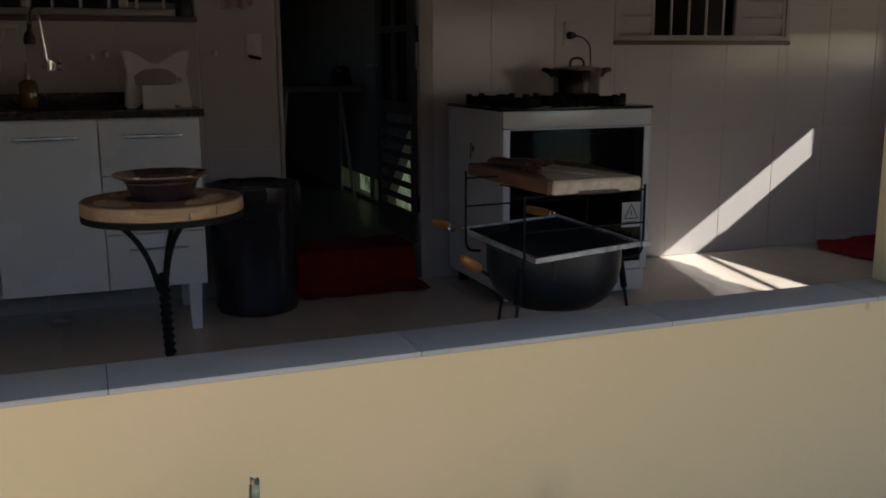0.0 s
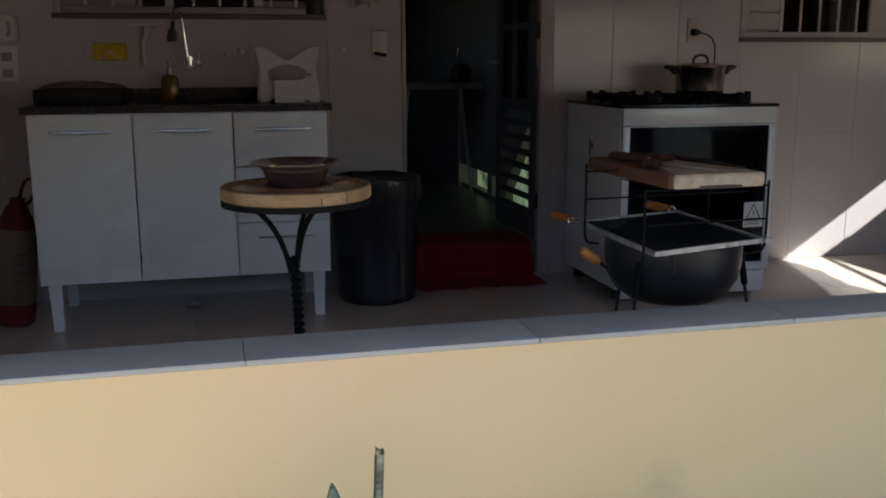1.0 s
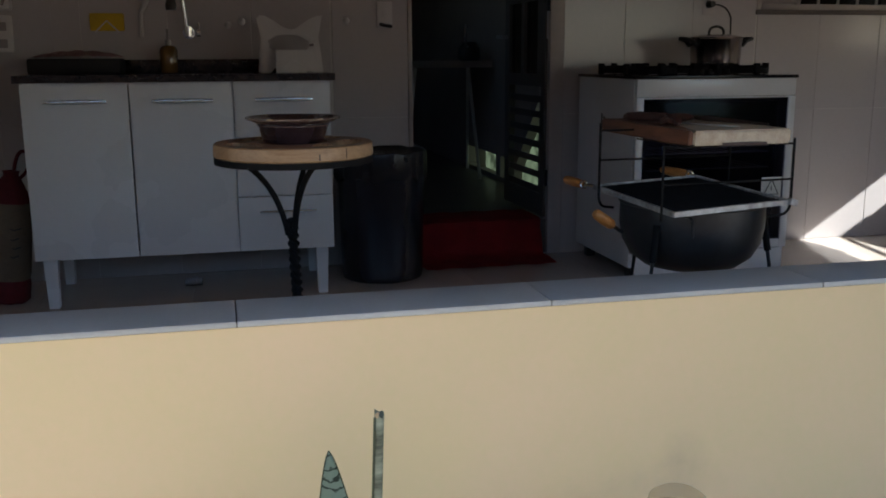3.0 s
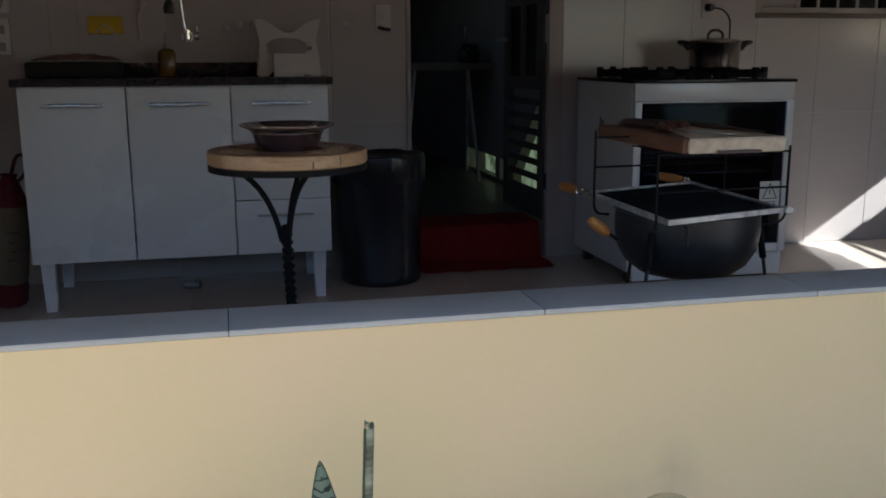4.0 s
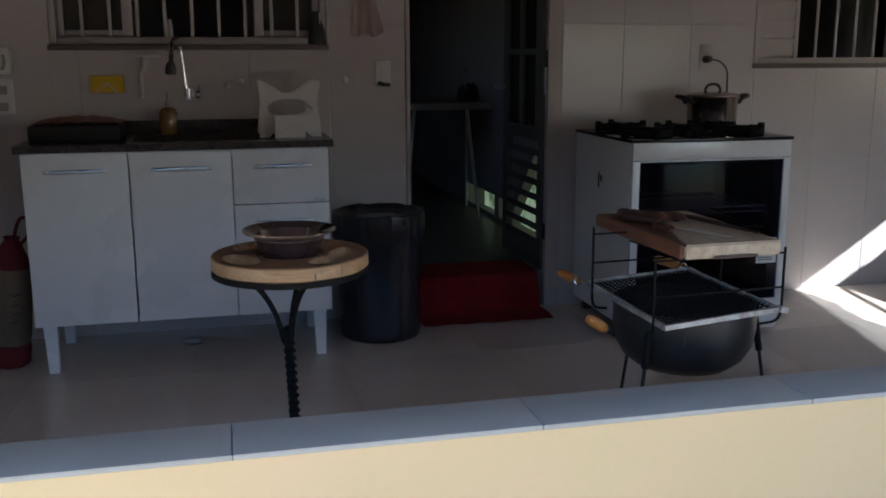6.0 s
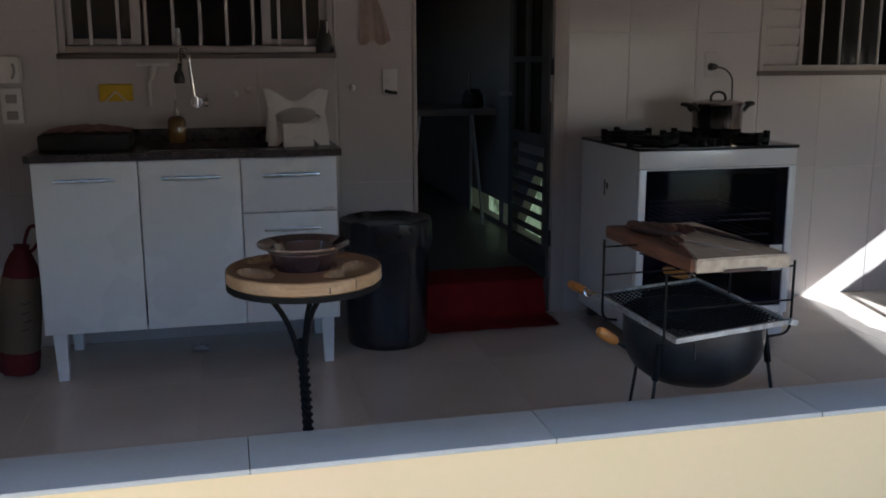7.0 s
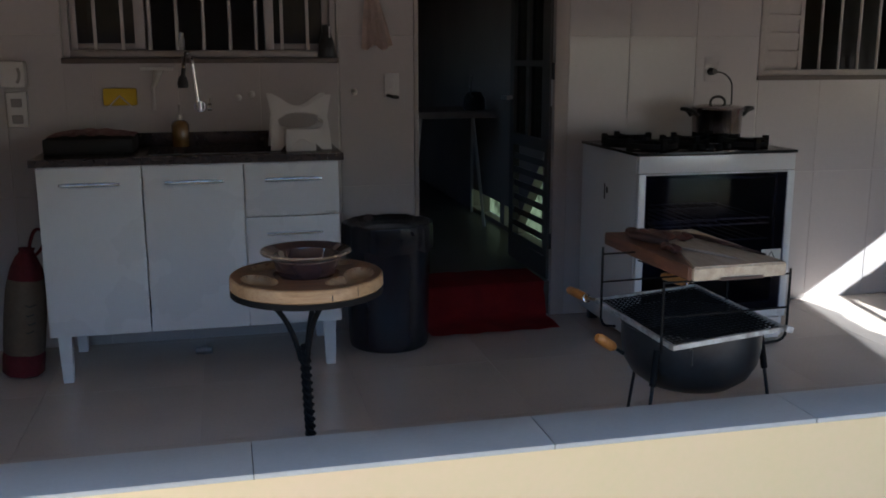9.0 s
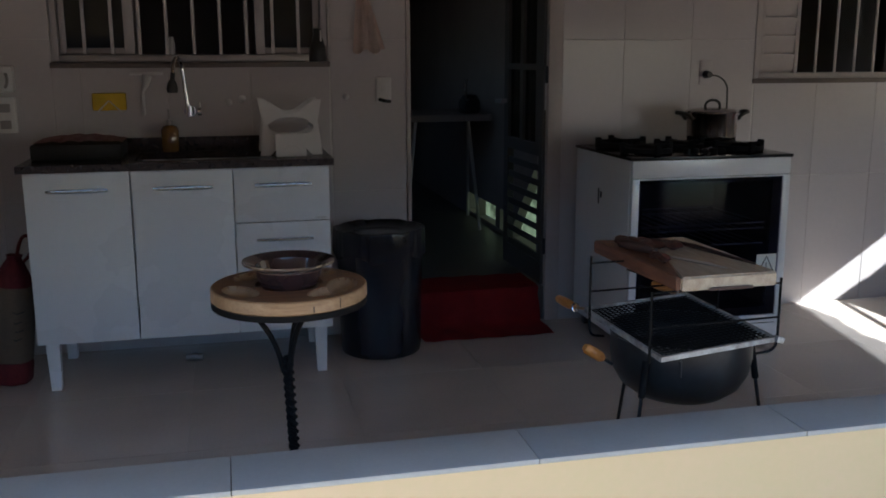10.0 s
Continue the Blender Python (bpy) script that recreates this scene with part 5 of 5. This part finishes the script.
def wall_things():
    # dispensers
    d = thing("soap_dispenser", -0.115, -0.02, 1.17, "white wall soap dispenser with a grey lever", "dispenser")
    part("housing", one_box(-0.175, -0.075, -0.075, -0.001, 1.165, 1.275, bevel=0.014), M["white_plastic"], d)
    part("lever", one_tube(arc((-0.10, -0.079, 1.245), (-0.085, -0.086, 1.215), (-0.105, -0.079, 1.185), 6), 0.006, 8), M["aluminium"], d)
    p = thing("socket_box", -0.11, -0.02, 1.0, "white double wall socket box below the dispenser", "socket")
    part("housing", one_box(-0.165, -0.082, -0.035, -0.001, 0.995, 1.145, bevel=0.006), M["white_plastic"], p)
    for z in (1.03, 1.10):
        part("socket_face", one_box(-0.145, -0.102, -0.038, -0.0345, z - 0.018, z + 0.018, bevel=0.004), M["aluminium"], p)
    # switch right of the window
    s = thing("wall_switch", 1.50, -0.01, 1.15, "white wall switch plate with a dark hook", "switch")
    part("plate", one_box(1.465, 1.535, -0.012, -0.001, 1.10, 1.215, bevel=0.004), M["white_plastic"], s)
    part("rocker", one_box(1.487, 1.513, -0.016, -0.0125, 1.145, 1.185, bevel=0.002), M["white_plastic"], s)
    part("hook", one_tube([(1.478, -0.013, 1.115), (1.50, -0.034, 1.108), (1.528, -0.020, 1.105)], 0.008, 8), M["black_plastic"], s)
    # cloth on a hook
    bm = B()
    n = 14
    rows = []
    for j in range(n + 1):
        f = j / n
        half = 0.018 + 0.055 * f ** 0.8
        rows.append([bm.verts.new((1.405 + 0.028 * f + half * (i / 8 - 1), -0.014 - 0.006 * math.sin(1.1 * i + 2 * f) * (0.3 + f), 1.60 - 0.27 * f - 0.012 * math.sin(0.7 * i) * f)) for i in range(17)])
    for a, b in zip(rows, rows[1:]):
        for i in range(16):
            bm.faces.new((a[i], a[i + 1], b[i + 1], b[i]))
    bmesh.ops.solidify(bm, geom=bm.faces[:], thickness=0.003)
    solid("hanging_cloth", bm, M["grey_cloth"], "pale rag hanging on the tiled wall", "cloth", at=(1.405, -0.018, 1.45))
    # bottles on the sill
    b = thing("sill_bottle", 1.215, -0.02, 1.287, "black bottle standing on the window sill", "bottle")
    part("bottle", one_lathe(1.205, 0.020, [(0, 1.2875), (0.038, 1.2875), (0.040, 1.293), (0.036, 1.35), (0.025, 1.385), (0.019, 1.40), (0.019, 1.432), (0, 1.435)], 22), M["black_plastic"], b)
    part("label_strip", one_box(1.212, 1.218, -0.029, -0.024, 1.375, 1.425), M["sticker"], b)
    bm = B()
    lathe(bm, 0.565, 0.075, [(0, 1.320), (0.014, 1.320), (0.014, 1.37), (0.010, 1.38), (0.010, 1.395), (0, 1.397)], 16)
    solid("white_tube", bm, M["white_plastic"], "small white tube standing behind the window bars", "bottle", at=(0.565, 0.075, 1.32))
    # plug and flex behind the stove
    p = thing("plug", 3.13, -0.02, 1.2, "black plug with flex in a white wall socket", "plug")
    part("socket_plate", one_box(3.095, 3.165, -0.005, -0.0005, 1.165, 1.285, bevel=0.002), M["wall_tile"], p)
    bm = B()
    tube(bm, [(3.125, -0.010, 1.215), (3.130, -0.045, 1.215)], [0.020, 0.015], 12)
    part("plug_body", bm, M["black_plastic"], p)
    cable = arc((3.135, -0.04, 1.212), (3.20, -0.055, 1.215), (3.232, -0.04, 1.15), 8) + arc((3.233, -0.038, 1.14), (3.245, -0.03, 1.0), (3.236, -0.025, 0.80), 8)
    part("flex", one_tube(cable, 0.0042, 7), M["black_plastic"], p)
    # loose pipe piece under the sink
    d = thing("pipe_piece", 0.60, -0.25, 0.0, "short grey pipe piece lying on the floor under the cabinet", "pipe")
    part("pipe", one_tube([(0.565, -0.25, 0.018), (0.635, -0.262, 0.018)], 0.016, 14), M["aluminium"], d)
    part("collar", one_tube([(0.592, -0.255, 0.0205), (0.612, -0.2575, 0.0205)], 0.020, 14), M["aluminium"], d)


def covered_extinguisher():
    x, y = -0.124, -0.375
    e = thing("fire_extinguisher", x, y, 0, "red extinguisher in a beige cloth cover by the cabinet", "extinguisher")
    part("skirt", one_lathe(x, y, [(0, 0.003), (0.070, 0.003), (0.078, 0.012), (0.080, 0.075), (0.077, 0.095), (0, 0.095)], 28, wobble=lambda j, a: (0.003 * math.sin(8 * a) if j else 0, 0)), M["shaded_red"], e, "gathered red skirt")
    part("cover", one_lathe(x, y, [(0, 0.096), (0.076, 0.096), (0.081, 0.12), (0.083, 0.25), (0.078, 0.37), (0.070, 0.405), (0, 0.405)], 28, wobble=lambda j, a: (0.002 * math.sin(6 * a + j), 0)), M["shaded_beige"], e)
    part("hood", one_lathe(x, y, [(0, 0.406), (0.070, 0.406), (0.060, 0.45), (0.042, 0.49), (0.026, 0.515), (0.030, 0.53), (0, 0.535)], 28, wobble=lambda j, a: (0.003 * math.sin(7 * a + j), 0)), M["shaded_red"], e, "red gathered hood")
    bm = B()
    tube(bm, arc((x + 0.01, y, 0.53), (x + 0.02, y, 0.64), (x + 0.062, y, 0.60), 8) + arc((x + 0.063, y, 0.595), (x + 0.075, y, 0.54), (x + 0.03, y, 0.50), 6), 0.007, 8)
    part("loop", bm, M["shaded_red"], e)
    bm = B()
    for k, (a, z, l) in enumerate(((-70, 0.31, 0.05), (-72, 0.27, 0.04), (-68, 0.235, 0.045), (-71, 0.20, 0.04))):
        r, an = 0.085, radians(a)
        p = Vector((x + r * math.cos(an), y + r * math.sin(an), z))
        tube(bm, [p + Vector((-l / 2, 0.004, 0.006)), p + Vector((0, -0.001, -0.004)), p + Vector((l / 2, 0.010, 0.004))], 0.0028, 6)
    part("stitched_marks", bm, M["ink"], e)
    e.rotation_euler.y = 0.105
    e.location.z += 0.008


drying_rack()
counter_things()
wall_things()
covered_extinguisher()

# ---- inside the house ----
t = thing("kitchen_table", 1.95, 1.9, STEP, "dark table with pale thin legs inside the kitchen", "table")
part("tabletop", one_box(1.40, 2.47, 1.55, 2.25, 0.898, 0.940, bevel=0.004), M["dim_room"], t)
for x, y, dx in ((1.972, 1.60, -0.072), (2.321, 1.60, 0.082), (1.60, 2.2, -0.05), (2.475, 2.2, 0.0)):
    part("leg", one_tube([(x, y, 0.897), (x + dx, y, STEP)], 0.011, 8), M["pvc"], t, "pale thin metal leg")
k = thing("kettle", 2.34, 1.70, 0.941, "dark kettle with a steel handle on the kitchen table", "kettle")
part("kettle_body", one_lathe(2.36, 1.72, [(0, 0.941), (0.065, 0.941), (0.075, 0.955), (0.070, 1.02), (0.045, 1.06), (0, 1.07)], 24), M["black_paint"], k)
part("kettle_handle", one_tube([(2.335, 1.66, 1.03)] + arc((2.318, 1.64, 1.04), (2.300, 1.62, 1.12), (2.316, 1.62, 1.165), 8), 0.008, 8), M["steel"], k)

# ---- red cloth on the veranda floor ----
bm = B()
nx, ny = 20, 14
grid = [[bm.verts.new((4.70 + 0.75 * i / nx + 0.02 * math.sin(1.7 * j), -0.62 + 0.58 * j / ny * (0.35 + 0.65 * min(1, i / 6 + 0.3)) + 0.10 * (1 - min(1, i / 6)), 0.012 + 0.055 * min(1, i / 9) * abs(math.sin(0.35 * i + 0.5)) * math.sin(math.pi * (j + 1) / (ny + 2)) + 0.006 * math.sin(1.9 * i + 1.3 * j))) for i in range(nx + 1)] for j in range(ny + 1)]
for a, b in zip(grid, grid[1:]):
    for i in range(nx):
        bm.faces.new((a[i], a[i + 1], b[i + 1], b[i]))
bmesh.ops.solidify(bm, geom=bm.faces[:], thickness=0.008)
solid("floor_cloth", bm, M["red_cloth"], "bright red cloth lying on the veranda floor", "cloth", at=(5.0, -0.3, 0))

# ---- in front of the parapet ----
def snake_plant():
    p = thing("snake_plant", 0.94, -2.86, YARD, "potted snake plant with banded grey-green leaves", "plant")
    part("pot", one_lathe(0.945, -2.85, [(0, YARD + 0.002), (0.10, YARD + 0.002), (0.13, YARD + 0.20), (0.14, YARD + 0.20), (0.14, YARD + 0.225), (0.122, YARD + 0.225), (0.12, YARD + 0.19), (0, YARD + 0.19)], 32), M["terracotta"], p)
    part("soil", one_lathe(0.945, -2.85, [(0.121, YARD + 0.195), (0.06, YARD + 0.205), (0, YARD + 0.20)], 24), M["soil"], p)
    zb = YARD + 0.19
    # flat pointed leaf
    tip, base = Vector((0.904, -2.776, 0.279)), Vector((0.918, -2.80, zb))
    bm = B()
    L = []
    n = 40
    for k in range(n + 1):
        f = k / n
        d = f * (tip - base).length
        w = 0.043 * min(1.0, ((1 - f) / 0.42)) ** 0.72 * (0.62 + 0.38 * min(1, f / 0.35)) + 0.0003
        c = base.lerp(tip, f) + Vector((0.006 * math.sin(3 * f), 0, 0))
        L.append([bm.verts.new(c + Vector((w * u, 0.012 * (1 - f) + 0.006 * u * u, 0))) for u in (-1, -0.93, -0.5, 0, 0.5, 0.93, 1)])
    for a, b in zip(L, L[1:]):
        for i in range(6):
            bm.faces.new((a[i], a[i + 1], b[i + 1], b[i]))
    bmesh.ops.solidify(bm, geom=bm.faces[:], thickness=0.0035)
    leaf = part("leaf", bm, M["leaf"], p, "broad pointed banded leaf")
    bm = B()
    for s in (0, 6):
        pts, rs = [], []
        for k in range(n + 1):
            f = k / n
            w = 0.043 * min(1.0, ((1 - f) / 0.42)) ** 0.72 * (0.62 + 0.38 * min(1, f / 0.35)) + 0.0003
            c = base.lerp(tip, f) + Vector((0.006 * math.sin(3 * f), 0, 0))
            pts.append(c + Vector((w * (-1 if s == 0 else 1), 0.012 * (1 - f) + 0.006 - 0.001, 0)))
            rs.append(0.0012)
        tube(bm, pts, rs, 5)
    part("leaf_margin", bm, M["leaf_edge"], leaf)
    # rolled, broken-off leaf
    tip, base = Vector((0.974, -2.919, 0.401)), Vector((0.955, -2.89, zb))
    bm = B()
    L = []
    for k in range(31):
        f = k / 30
        c = base.lerp(tip, f)
        L.append([bm.verts.new(c + Vector((0.0085 * math.cos(a) * (1.15 - 0.2 * f), 0.006 * math.sin(a), (0.006 * math.sin(2.2 * a) - 0.004 * math.cos(a)) if k == 30 else 0))) for a in (2 * math.pi * i / 14 for i in range(14))])
    for a, b in zip(L, L[1:]):
        for i in range(14):
            bm.faces.new((a[i], a[(i + 1) % 14], b[(i + 1) % 14], b[i]))
    bm.faces.new(L[-1])
    rolled = part("leaf", bm, M["leaf_rolled"], p, "narrow rolled leaf with a torn tip")
    bm = B()
    tube(bm, [(0.9695, -2.9245, 0.396), (0.9685, -2.925, 0.401), (0.9725, -2.9245, 0.4045)], [0.0022, 0.003, 0.0015], 6)
    part("torn_tip", bm, M["beige_cloth"], rolled)
    bm = B()
    tube(bm, [(0.955 - 0.0088, -2.893, zb), (0.974 - 0.0080, -2.922, 0.395)], 0.0022, 6)
    part("leaf_margin", bm, M["leaf_edge"], rolled)


snake_plant()
d = thing("plastic_bottle", 1.58, -2.80, YARD + 0.012, "clear scuffed plastic demijohn standing by the parapet", "bottle")
z0 = YARD + 0.012
part("bottle", one_lathe(1.58, -2.80, [(0, z0 + 0.002), (0.058, z0 + 0.002), (0.066, z0 + 0.02), (0.066, z0 + 0.448), (0.064, z0 + 0.458), (0.056, z0 + 0.490), (0.040, z0 + 0.502), (0.018, z0 + 0.507), (0, z0 + 0.508)], 36), M["clear_plastic"], d)
part("seam", one_lathe(1.58, -2.80, [(0.0662, z0 + 0.443), (0.0685, z0 + 0.446), (0.0685, z0 + 0.454), (0.0655, z0 + 0.458), (0.0662, z0 + 0.443)], 36), M["clear_plastic"], d)

# ---- tiles ----
def tile_mesh(cache, name, w, d, h, mat, lip=0.0012):
    """A tile of w x h, d thick, with a small chamfer on its face (towards -y)."""
    key = (name, round(w, 4), round(h, 4))
    if key not in cache:
        bm = B()
        back = [bm.verts.new(p) for p in ((0, d, 0), (w, d, 0), (w, d, h), (0, d, h))]
        mid = [bm.verts.new(p) for p in ((0, lip, 0), (w, lip, 0), (w, lip, h), (0, lip, h))]
        face = [bm.verts.new(p) for p in ((lip, 0, lip), (w - lip, 0, lip), (w - lip, 0, h - lip), (lip, 0, h - lip))]
        for a, b in ((back, mid), (mid, face)):
            for k in range(4):
                bm.faces.new((a[k], a[(k + 1) % 4], b[(k + 1) % 4], b[k]))
        bm.faces.new(face)
        cache[key] = mesh_of(name, bm, mat, smooth=False)
    return cache[key]


cache = {}
PITCH_X, PITCH_Z, GAP = 0.3575, 0.692, 0.0022
ix = math.floor((LEFT - 3.045) / PITCH_X)
while 3.045 + ix * PITCH_X < RIGHT:
    xa, xb = max(LEFT, 3.045 + ix * PITCH_X), min(RIGHT, 3.045 + (ix + 1) * PITCH_X)
    for iz in range(4):
        za, zb = max(0.0, iz * PITCH_Z), min(CEIL - 0.003, (iz + 1) * PITCH_Z)
        for r in minus(minus(minus([(xa + GAP / 2, xb - GAP / 2, za + GAP / 2, zb - GAP / 2)], WIN1), WIN2), (DOOR[0], DOOR[1], -1, DOOR[3])):
            if r[1] - r[0] < 0.01 or r[3] - r[2] < 0.01:
                continue
            ob = new("wall_tile", tile_mesh(cache, "wall_tile", r[1] - r[0], 0.0028, r[3] - r[2], M["wall_tile"]))
            ob.parent, ob.location = wall_north, (r[0], 0.0, r[2])
    ix += 1

TX, TY = 0.6, 0.6
ix = math.floor((LEFT - 0.6) / TX)
while 0.6 + ix * TX < RIGHT:
    xa, xb = max(LEFT, 0.6 + ix * TX), min(RIGHT, 0.6 + (ix + 1) * TX)
    iy = 0
    while -0.05 - iy * TY > FRONT + 0.17:
        yb, ya = (0.0 if iy == 0 else -0.05 - (iy - 1) * TY - 0.0), max(FRONT + 0.16, -0.05 - iy * TY)
        if xb - xa > 0.01 and yb - ya > 0.01:
            w, h = xb - xa - 0.0012, yb - ya - 0.0012
            ob = new("floor_tile", tile_mesh(cache, "floor_tile", w, 0.0012, h, M["floor_tile"], 0.0004))
            ob.parent = floor
            ob.matrix_basis = Matrix(((1, 0, 0, xa + 0.0006), (0, 0, 1, ya + 0.0006), (0, -1, 0, 0), (0, 0, 0, 1)))
        iy += 1
    ix += 1

edges = [LEFT - 0.15] + [0.757 + 0.632 * k for k in range(-2, 8)] + [RIGHT + 0.15]
for a, b in zip(edges, edges[1:]):
    if b - a < 0.02:
        continue
    key = ("cap", round(b - a, 4))
    if key not in cache:
        bm = B()
        box(bm, 0, b - a - 0.0018, 0, 0.168, 0, 0.012, bevel=0.0025)
        cache[key] = mesh_of("coping_tile", bm, M["cap"])
    ob = new("coping_tile", cache[key])
    ob.parent, ob.location = parapet, (a + 0.0009, FRONT, 0.4665)
bm = B()
box(bm, LEFT - 0.15, RIGHT + 0.15, FRONT + 0.004, FRONT + 0.160, 0.4655, 0.4745)
ob = part("mortar_bed", bm, M["joint"], parapet)
